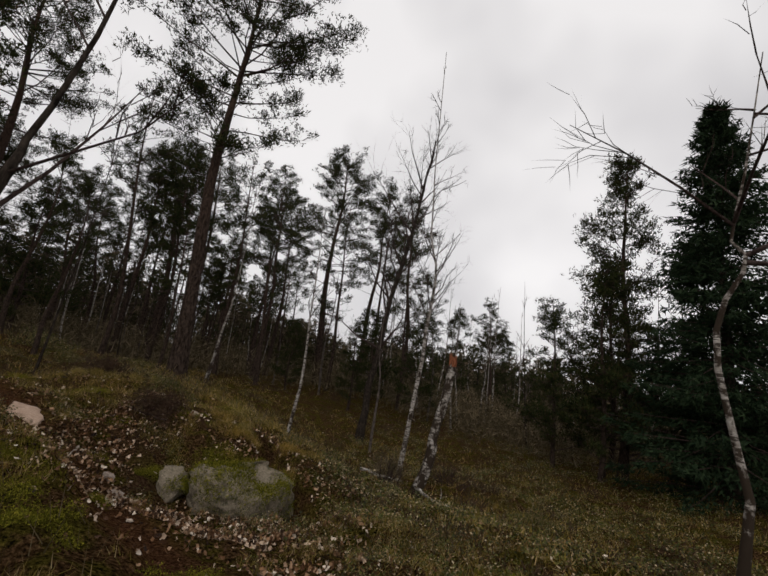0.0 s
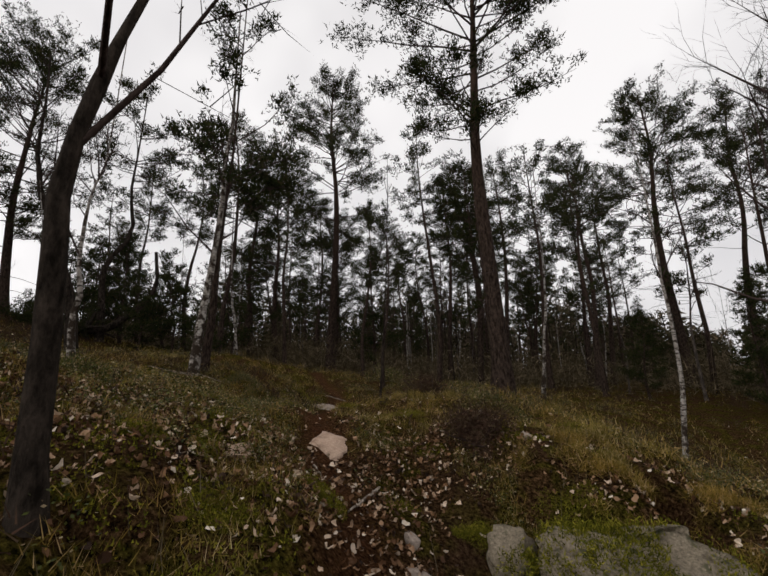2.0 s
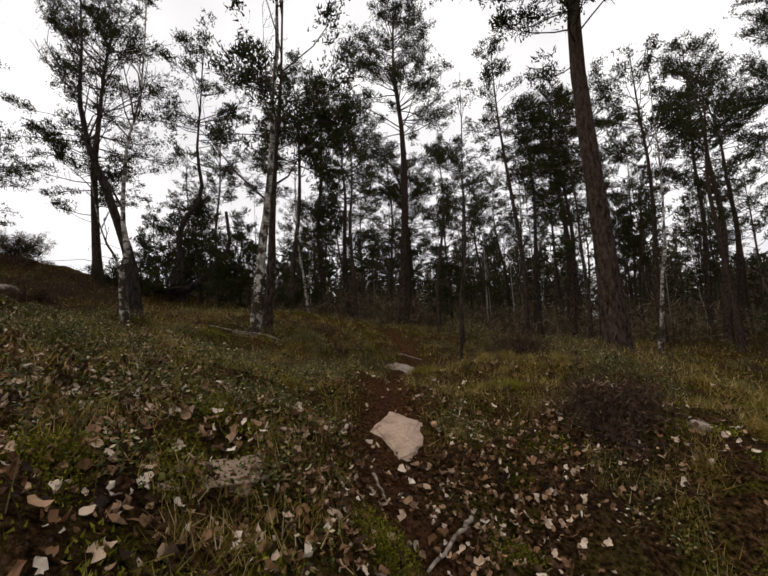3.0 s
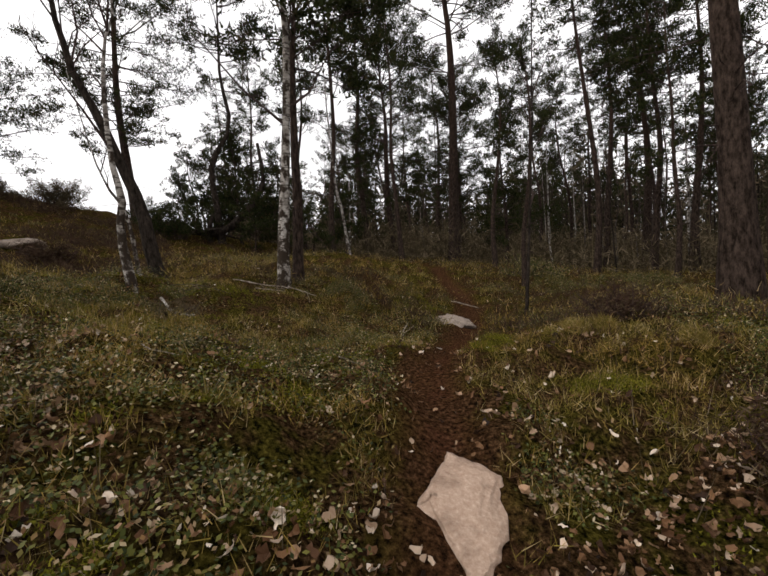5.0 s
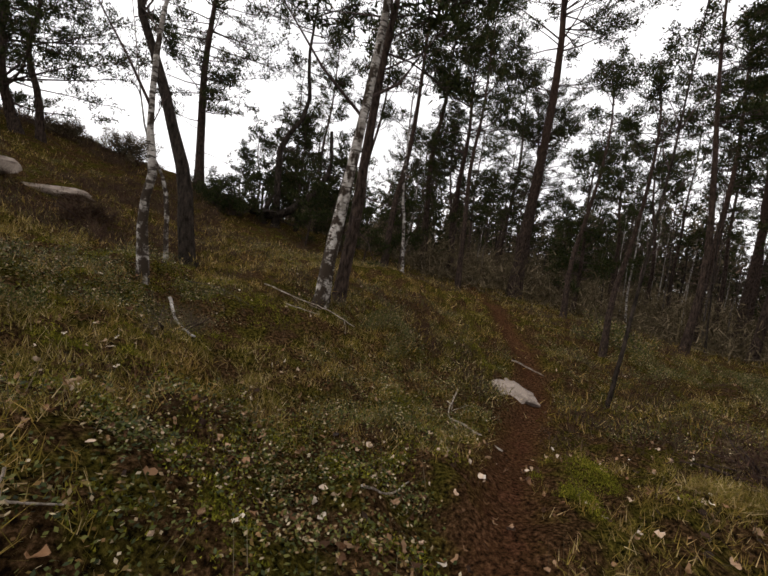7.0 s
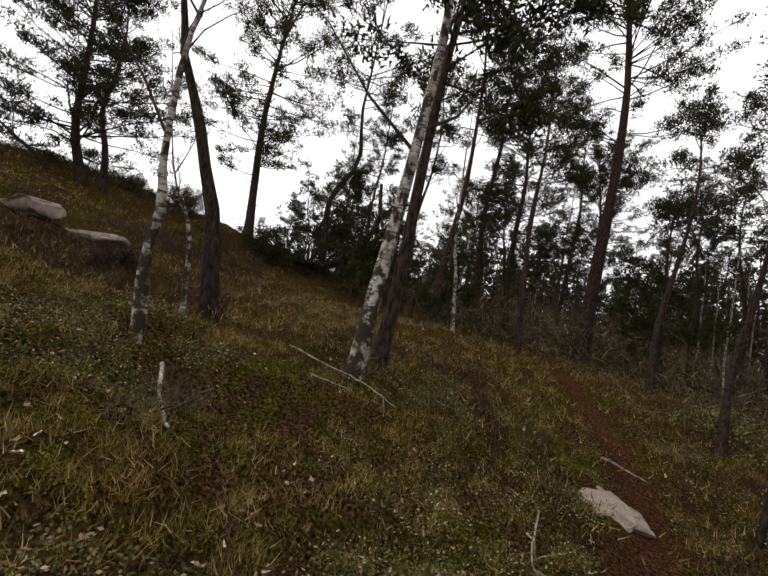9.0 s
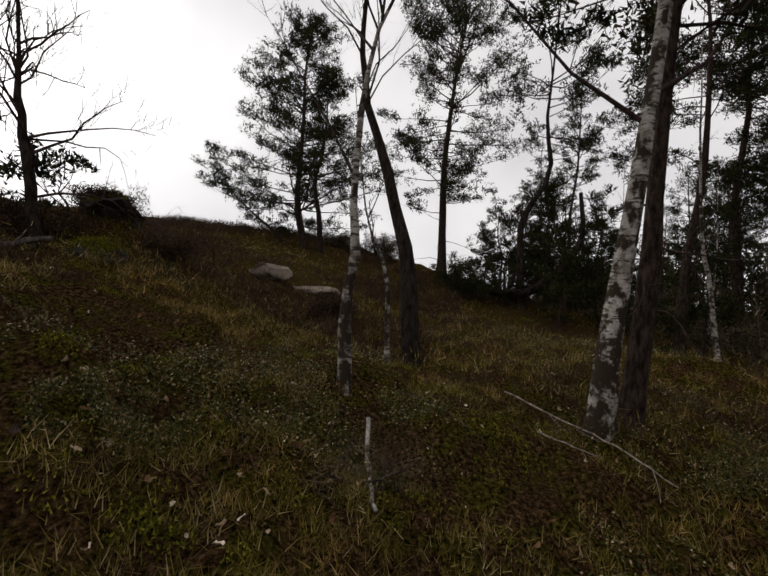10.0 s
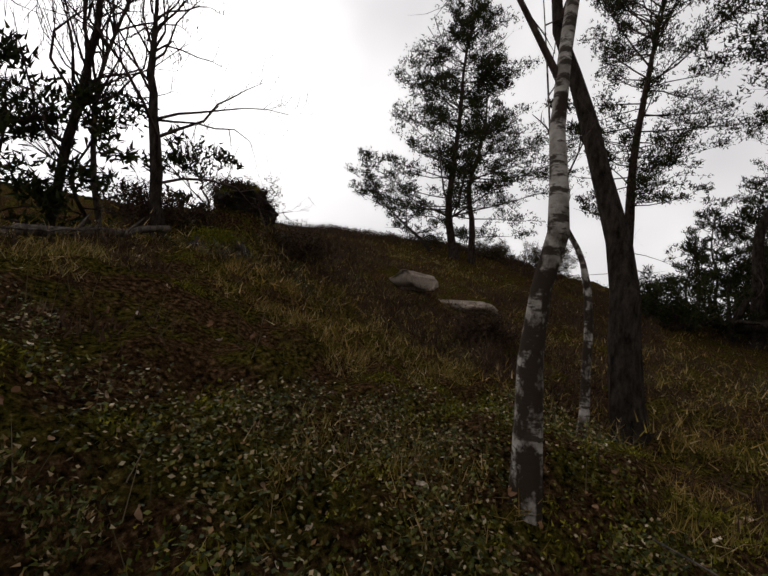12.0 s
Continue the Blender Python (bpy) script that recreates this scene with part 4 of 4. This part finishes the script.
make_stick("stick", "pale twig in the grass", [(-8.0, 6.5, 0.03), (-8.15, 6.8, 0.04), (-8.33, 7.05, 0.05)], 0.010, PALE_WOOD, 0.03, 8)
make_stick("stick", "bowed twig in the grass", [(-7.55, 4.68, 0.06), (-7.36, 4.75, 0.04), (-7.45, 4.96, 0.03)], 0.007, PALE_WOOD, 0.03, 9)
make_stick("stick", "bare root-like branch by the stub", [(-0.2, 10.5, 0.25), (0.35, 10.6, 0.12), (0.9, 10.9, 0.1)], 0.04, POLE_BARK, 0.16, 10, 2)
make_stick("stick", "pale branch fallen from the stub", [(1.25, 10.8, 0.15), (1.6, 10.1, 0.08), (2.05, 9.6, 0.08)], 0.045, POLE_BARK, 0.14, 11, 2)


make_stick("fallen_log", "dark rotting log on the hillside", [(-10.6, -0.7, 0.05), (-11.6, -0.9, 0.10), (-13.0, -0.85, 0.12)], 0.085, GREY_BARK, 0.03, 12, 7, "log")
make_stick("fallen_branch", "grey lichened dead branch below the log", [(-11.1, -0.1, 0.05), (-11.6, -0.35, 0.22), (-12.2, -0.6, 0.15)], 0.014, GREY_BARK, 0.03, 13, 8, "branch")
make_stick("stick", "pale stick by the flat stone", [(-12.6, 11.7, 0.03), (-12.2, 12.3, 0.03)], 0.02, PALE_WOOD, 0.02, 14)
make_stick("fallen_branch", "grey branch in the low shrubs", [(-10.9, 9.2, 0.06), (-10.2, 8.6, 0.08), (-9.8, 8.5, 0.03)], 0.012, PALE_WOOD, 0.03, 15, 2, "branch")


def make_stub():
    """A snapped birch: a stem with a torn red-brown top."""
    rng = np.random.default_rng(8)
    stub = tagged(new("birch_stub"), "snapped peeling birch stump with torn red top", "tree stump")
    line = spline([(0.0, 0, -0.5), (0.5, -0.05, 0.9), (0.55, -0.07, 1.6), (0.78, -0.1, 2.6), (0.86, -0.12, 3.3), (0.9, -0.13, 3.65)], 14)
    stem = Shape()
    add_trunk(stem, rng, line, np.array([0.24, 0.165, 0.15, 0.145, 0.135, 0.13, 0.125, 0.12, 0.12, 0.115, 0.115, 0.115, 0.11, 0.095]), 12)
    part("trunk", stem, PEELING_BARK, stub)
    torn = Shape()
    for k in range(14):
        a = k * 2 * math.pi / 14
        r, h = rng.uniform(0.02, 0.09), rng.uniform(0.1, 0.42)
        p = line[-1] + np.array([math.cos(a) * r, math.sin(a) * r, -0.1])
        torn.tube([p, p + (0.02 * math.cos(a), 0.02 * math.sin(a), h * 0.6), p + (0.05 * math.cos(a), 0.05 * math.sin(a), h)], [0.04, 0.028, 0.004], 4)
    part("torn_top", torn, BROKEN_WOOD, stub, "splintered red-brown wood")
    stand(stub, 1.1, 11.06, sink=0.0)


make_stub()


def make_fallen_tree():
    rng = np.random.default_rng(9)
    tree = tagged(new("fallen_tree"), "dark half-uprooted leaning tree on the slope", "fallen tree")
    line = spline([(0, 0, 0.3), (0.1, 0.9, 0.5), (0.2, 2.0, 1.6), (0.25, 2.5, 2.6), (0.2, 2.4, 4.2)], 14)
    stem, roots = Shape(), Shape()
    add_trunk(stem, rng, line, np.linspace(0.2, 0.07, 14), 9)
    for _ in range(16):
        d = rng.normal(0, 1, 3) * (0.5, 0.9, 0.6) + (0, -0.4, 0.1)
        roots.tube(bend(rng, line[0], d, rng.uniform(0.6, 1.6), 5, 0.25, -0.05), np.linspace(0.09, 0.015, 5), 5)
    made = []
    add_bare_limbs(limb_maker(made, False), rng, line, 5, 0.5, 2.0, 1.0, 30)
    part("trunk", stem, DARK_BARK, tree)
    part("root_plate", roots, DARK_BARK, tree, "dark earthy torn roots")
    finish_limbs(made, tree, False)
    stand(tree, -28.5, 7.45, size=1.3, sink=0.0)


make_fallen_tree()


# ---------------------------------------------------------------- bushes
def make_bush(label, x, y, width, height, seed, leaf, blade=(0.12, 0.05), count=260):
    rng = np.random.default_rng(seed)
    bush = tagged(new("bush"), label, "bush")
    limbs, crown = Shape(), Shape()
    centres = []
    for _ in range(26):
        az, el = rng.uniform(0, 2 * math.pi), radians(rng.uniform(8, 75))
        d = np.array((math.cos(az) * math.cos(el) * width, math.sin(az) * math.cos(el) * width, math.sin(el) * height))
        run = bend(rng, (rng.normal(0, 0.1), rng.normal(0, 0.1), 0), d, np.linalg.norm(d) * rng.uniform(0.7, 1.05), 6, 0.14, 0.03)
        limbs.tube(run, np.linspace(0.025, 0.005, 6), 4)
        for _ in range(count // 26):
            centres.append(along_line(run, rng.uniform(0.3, 1)) + rng.normal(0, 0.10, 3))
    c = np.array(centres)
    crown.triangles(blades(rng, c, np.zeros_like(c), 9, blade[0], blade[1], 1.0, 0.2, 0.06))
    tagged(part("branchwork", limbs, TWIG, bush), kind="stuff")
    part("crown", crown, leaf, bush, smooth=False)
    stand(bush, x, y, sink=0.02)


make_bush("brown heather tangle over the crest boulder", -14.7, -1.6, 0.75, 0.45, 51, HEATHER, (0.10, 0.016), 900)
make_bush("dark heather bank below the scrub", -13.6, -1.9, 1.2, 0.5, 60, HEATHER, (0.10, 0.016), 900)
make_bush("dark heather bank on the hillside", -15.6, -1.2, 1.3, 0.5, 61, HEATHER, (0.10, 0.016), 900)
make_bush("dark heather beside the hillside rock", -17.6, 2.4, 1.4, 0.5, 62, HEATHER, (0.10, 0.016), 900)
make_bush("low dark pine bush on the slope", -27.0, 6.0, 2.4, 2.0, 53, NEEDLES, (0.16, 0.04), 480)
make_bush("dark green scrub below the fallen tree", -30.0, 7.6, 2.6, 2.6, 54, NEEDLES, (0.16, 0.04), 520)
make_bush("sparse leafless scrub on the skyline", -30.5, 0.4, 2.2, 1.6, 63, BRUSH, (0.30, 0.02), 700)
make_bush("sparse brown scrub under the hill pine", -30.2, -2.0, 1.6, 1.0, 64, BRUSH, (0.30, 0.02), 500)
make_bush("dark green scrub on the slope", -28.5, 5.0, 2.2, 2.0, 65, NEEDLES, (0.16, 0.04), 560)
make_bush("brown heather bush on the mound", -4.5, 8.05, 0.85, 0.45, 55, HEATHER, (0.08, 0.012), 900)
make_bush("brown heather bush by the trail", -7.4, 10.6, 0.8, 0.5, 56, HEATHER, (0.08, 0.012), 500)
make_bush("dark bare brush in the clearing", 2.5, 13.0, 0.9, 0.8, 57, HEATHER, (0.1, 0.012), 300)
make_bush("leafless shoots at the foot of the snapped birch", 0.5, 10.7, 0.6, 1.1, 66, BRUSH, (0.28, 0.012), 110)
make_bush("grey tangle of dead twigs by the birch pole", -11.35, 4.95, 0.75, 0.32, 67, BRUSH, (0.26, 0.006), 160)
make_bush("green bilberry mound beside the trail", -13.5, 16.0, 1.5, 0.6, 58, BILBERRY, (0.06, 0.03), 700)


# ---------------------------------------------------------------- ground cover
WAY = TRAIL[:9] + BESIDE[1:]


BARE_SPOTS = [(-5.74, 6.25, 0.40), (-11.45, 10.9, 0.40), (-2.23, 6.88, 0.75), (-3.2, 6.45, 0.25), (-19.3, -0.69, 0.95), (-20.0, 1.05, 0.75), (-6.15, 5.4, 0.30), (-8.2, 8.95, 0.42), (1.2, 10.6, 0.75), (0.4, 10.6, 0.5), (1.7, 10.0, 0.5)]


def clear(p):
    """The places that lie on no stone and not in the ditch."""
    for x, y, r in BARE_SPOTS:
        p = p[(p[:, 0] - x) ** 2 + (p[:, 1] - y) ** 2 > r * r]
    return p[from_line(p[:, 0], p[:, 1], DITCH) > 0.26]


def scatter(rng, count, near, box, keep_off_trail=True):
    """Random places, thinning out away from the way walked."""
    out = []
    have = 0
    while have < count:
        x, y = rng.uniform(box[0], box[1], 20000), rng.uniform(box[2], box[3], 20000)
        d = from_line(x, y, WAY)
        ok = rng.uniform(0, 1, 20000) < np.exp(-np.maximum(d - 2.0, 0) / near)
        if keep_off_trail:
            ok &= from_line(x, y, TRAIL) > rng.uniform(0.25, 0.6, 20000)
        out.append(np.stack([x[ok], y[ok]], 1))
        have += int(ok.sum())
    p = np.concatenate(out)[:count]
    p = clear(p)
    return np.column_stack([p, land(p[:, 0], p[:, 1])])


rng = np.random.default_rng(301)
BOX = (-26, 9, -7, 26)
p = scatter(rng, 26000, 9, (-36, 16, -9, 36))
p = p[from_line(p[:, 0], p[:, 1], WAY) > 4.0]
p = p[lattice(p[:, 0] * 0.35 + 9, p[:, 1] * 0.35, 41) > rng.uniform(0.2, 0.6, len(p))]
stuff("coarse_grass", "rough brownish grass on the slopes", "grass", blades(rng, p, np.tile((0, 0, 1.0), (len(p), 1)), 7, 0.15, 0.014, 0.7, 0.3, 0.12), GRASS)


def clumps(rng, count, near, box, wide, high, each, seed, gate):
    """Places within low domes, as low shrubs grow."""
    c = scatter(rng, count, near, box)
    c = c[lattice(c[:, 0] * 0.5 + 40, c[:, 1] * 0.5, seed) > gate]
    size = rng.uniform(0.5, 1.2, len(c))
    q, w = np.repeat(c, each, axis=0), np.repeat(size, each)
    r, t = np.sqrt(rng.uniform(0, 1, len(q))), rng.uniform(0, 2 * np.pi, len(q))
    x, y = q[:, 0] + r * np.cos(t) * wide * w, q[:, 1] + r * np.sin(t) * wide * w
    z = land(x, y) + high * w * np.sqrt(1 - r * r * 0.9) * rng.uniform(0.35, 1, len(q))
    worn = from_line(x, y, TRAIL) > rng.uniform(0.22, 0.48, len(x))
    return clear(np.stack([x, y, z], 1)[worn])


def thin(rng, q, keep):
    """Thins the growth on the leaf-strewn stretch beside the trail."""
    bed = (q[:, 0] > -5.2) & (q[:, 0] < -0.2) & (q[:, 1] > 1.5) & (q[:, 1] < 8.9)
    return q[~bed | (lattice(q[:, 0] * 1.6, q[:, 1] * 1.6, 58) < keep - 0.05 * (q[:, 0] > -4.4))]


q = clumps(rng, 4600, 4.0, BOX, 0.20, 0.10, 11, 9, 0.32)
q = thin(rng, q, 0.42)
stuff("grass", "short olive and straw autumn grass tussocks", "grass", blades(rng, q - np.array([0, 0, 0.03]), np.tile((0, 0, 1.0), (len(q), 1)), 6, 0.12, 0.006, 0.62, 0.3, 0.04), GRASS)
q = clumps(rng, 3500, 4.5, BOX, 0.30, 0.24, 44, 12, 0.36)
q = thin(rng, q, 0.40)
stuff("bilberry_shrubs", "low green bilberry shrubs", "shrub", leaflets(rng, q, 3, 0.032, 0.019, 0.04), BILBERRY)
q = clumps(rng, 2300, 10.0, (-36, 12, -9, 30), 0.45, 0.26, 44, 15, 0.56)
q = q[from_line(q[:, 0], q[:, 1], WAY) > rng.uniform(1.5, 6.0, len(q))]
stuff("heather", "brown withered heather", "heather", blades(rng, q - np.array([0, 0, 0.06]), np.tile((0, 0, 1.0), (len(q), 1)), 3, 0.14, 0.013, 0.6, 0.4, 0.05), HEATHER)
q = clumps(rng, 1100, 12.0, (-1, 14, 5, 26), 0.6, 0.2, 40, 17, 0.36)
stuff("bilberry_shrubs", "green shrubs over the clearing floor", "shrub", leaflets(rng, q, 2, 0.055, 0.032, 0.06), BILBERRY)
q = clumps(rng, 900, 30.0, (-34, -15.5, -9, 5), 0.6, 0.32, 44, 16, 0.40)
stuff("heather", "dark heather on the upper hillside", "heather", blades(rng, q - np.array([0, 0, 0.06]), np.tile((0, 0, 1.0), (len(q), 1)), 3, 0.16, 0.015, 0.6, 0.4, 0.05), HEATHER)
q = clumps(rng, 1000, 2.5, BOX, 0.22, 0.06, 90, 21, 0.50)
stuff("moss", "bright green and yellow moss cushions", "moss", blades(rng, q, np.tile((0, 0, 1.0), (len(q), 1)), 2, 0.028, 0.014, 0.7, 0.3, 0.02), MOSS)


p = scatter(rng, 2600, 5.0, BOX)
stuff("dry_stalks", "thin dry stalks standing in the grass", "stalks", blades(rng, p, np.tile((0, 0, 1.0), (len(p), 1)), 2, 0.34, 0.006, 0.35, 0.4, 0.06), BRUSH)


def make_cushion(label, x, y, wide, high, seed, material, size=(0.03, 0.014)):
    """A low cushion of moss or small-leaved shrub: a dome thick with fronds."""
    g = np.random.default_rng(seed)
    n = int((2600 if material is GRASS else 4800) * wide)
    r, t = np.sqrt(g.uniform(0, 1, n)), g.uniform(0, 2 * np.pi, n)
    px, py = x + r * np.cos(t) * wide, y + r * np.sin(t) * wide * 0.75
    keep = lattice(px * 4.5 + seed, py * 4.5, 71) > 0.28 + 0.35 * r
    px, py, r, n = px[keep], py[keep], r[keep], int(keep.sum())
    pz = land(px, py) + high * np.sqrt(1 - r * r * 0.95) * g.uniform(0.6, 1, n)
    c = np.stack([px, py, pz], 1)
    s = Shape()
    s.triangles(blades(g, c - (x, y, 0), np.tile((0, 0, 0.8), (n, 1)), 3, size[0], size[1], 0.8, 0.3, 0.03))
    ob = tagged(new("moss_cushion", s.mesh("moss_cushion", material, False)), label, "moss", kind="stuff")
    ob.location = (x, y, 0)


for k, (x, y, wide) in enumerate([(-5.68, 5.2, 0.30), (-12.6, 10.6, 0.8), (-8.4, 9.0, 0.5), (-6.0, 8.3, 0.45), (-7.9, 8.5, 0.35), (-5.35, 4.5, 0.25), (-4.8, 3.6, 0.35), (-1.5, 3.0, 0.4), (-2.7, 7.35, 0.6), (-2.0, 7.6, 0.45), (-3.1, 3.3, 0.5), (-2.6, 2.7, 0.4), (-3.9, 3.9, 0.4), (-4.4, 5.2, 0.25), (-4.9, 4.2, 0.3), (-3.0, 4.4, 0.22), (-3.6, 6.5, 0.25), (-4.4, 6.2, 0.3)]):
    make_cushion("bright yellow-green moss cushion in the grass", x, y, wide, 0.07, 400 + k, MOSS, (0.02, 0.008))
for k, (x, y, wide) in enumerate([(-2.6, 7.9, 0.7), (-1.9, 7.6, 0.55), (-3.3, 8.9, 0.7), (-1.6, 8.4, 0.6), (-6.4, 9.6, 0.6), (-7.2, 9.9, 0.6)]):
    make_cushion("straw-orange tussock of withered grass", x, y, wide, 0.16, 460 + k, GRASS, (0.12, 0.007))
for k, (x, y, wide) in enumerate([(-11.9, 15.6, 1.3), (-10.5, 17.1, 1.2), (-2.8, 2.0, 0.5), (-10.4, 3.4, 0.6), (-12.4, 8.6, 0.8), (-5.0, 9.6, 0.7), (-7.0, 3.6, 0.6), (3.4, 8.4, 1.2)]):
    make_cushion("green small-leaved bilberry patch in the grass", x, y, wide, 0.24, 430 + k, BILBERRY, (0.028, 0.014))


def leaf_shape(rng, size):
    """A dry crumpled leaf: a lobed, uneven oval, folded along its midrib and curled at the tips."""
    n = 6
    t = np.linspace(0, np.pi, n)
    w, curl, twist = size * rng.uniform(0.24, 0.42), size * rng.uniform(0.05, 0.5), rng.normal(0, 0.2) * size
    x = -np.cos(t) * size * 0.5
    half = np.sin(t) ** 0.6 * w
    lift = curl * (x / size * 2) ** 2 + twist * x / size + rng.normal(0, 0.05, n) * size
    sway = rng.normal(0, 0.06, n) * size
    mid = np.stack([x, sway, lift], 1)
    left = np.stack([x + rng.normal(0, 0.05, n) * size, sway + half * rng.uniform(0.45, 1.25, n), lift + curl * rng.uniform(-0.2, 1.0, n) * half / w], 1)
    right = np.stack([x + rng.normal(0, 0.05, n) * size, sway - half * rng.uniform(0.45, 1.25, n), lift + curl * rng.uniform(-0.2, 1.0, n) * half / w], 1)
    tri = []
    for i in range(n - 1):
        if i > 0:
            tri += [(mid[i], mid[i + 1], left[i]), (mid[i], right[i], mid[i + 1])]
        if i < n - 2:
            tri += [(left[i], mid[i + 1], left[i + 1]), (right[i], right[i + 1], mid[i + 1])]
    return np.array(tri)


def litter(rng, places):
    tri = []
    for x, y, z in places:
        m = np.array(Euler((rng.normal(0, 0.65), rng.normal(0, 0.65), rng.uniform(0, 6.28))).to_matrix())
        tri.append(leaf_shape(rng, 0.03 + 0.05 * rng.uniform(0, 1) ** 1.6) @ m.T + (x, y, z + rng.uniform(0.012, 0.075)))
    return np.concatenate(tri)


p = np.concatenate([scatter(rng, 13000, 2.2, BOX, False), scatter(rng, 3200, 0.8, (-7.5, 0, 0.5, 7.5), False), scatter(rng, 4600, 3.0, (-4.6, 0.4, 4.6, 8.4), False), scatter(rng, 6200, 3.0, (-7.0, -1.6, 1.5, 6.2), False), scatter(rng, 2600, 3.0, (-9.0, -5.5, 3.2, 7.6), False), scatter(rng, 3400, 3.0, (-5.2, -1.6, 6.2, 9.3), False), scatter(rng, 2600, 3.0, (-5.2, -0.3, 1.2, 6.8), False)])
p = p[(p[:, 0] > -9.0) | (rng.uniform(0, 1, len(p)) < 0.3)]
p = p[from_line(p[:, 0], p[:, 1], TRAIL) > rng.uniform(-0.15, 0.42, len(p))]
p = p[(lattice(p[:, 0] * 0.6, p[:, 1] * 0.6 + 7, 31) > rng.uniform(0.2, 0.75, len(p)))]
s = Shape()
s.triangles(litter(rng, p))
litter_mesh = s.mesh("fallen_leaves", LITTER, False)
bm = bmesh.new()
bm.from_mesh(litter_mesh)
bmesh.ops.remove_doubles(bm, verts=bm.verts, dist=0.0001)
bm.to_mesh(litter_mesh)
bm.free()
tagged(new("fallen_leaves", litter_mesh), "brown and pale fallen leaves", "leaves", kind="stuff")

# the leaves nearest the walk, each a piece of its own
LEAVES = []
for k in range(8):
    s = Shape()
    s.triangles(leaf_shape(rng, 0.045 + 0.011 * (k % 4)))
    LEAVES.append(s.mesh("leaf", LEAF, False))
p = scatter(rng, 290, 1.5, (-9, 0, 1, 9), False)
for k, (x, y, z) in enumerate(p):
    ob = new("leaf", LEAVES[k % 8])
    ob.parent = GROUND
    ob.matrix_basis = Matrix.Translation((x, y, z + 0.03)) @ Euler((rng.normal(0, 0.3), rng.normal(0, 0.3), rng.uniform(0, 6.28))).to_matrix().to_4x4()
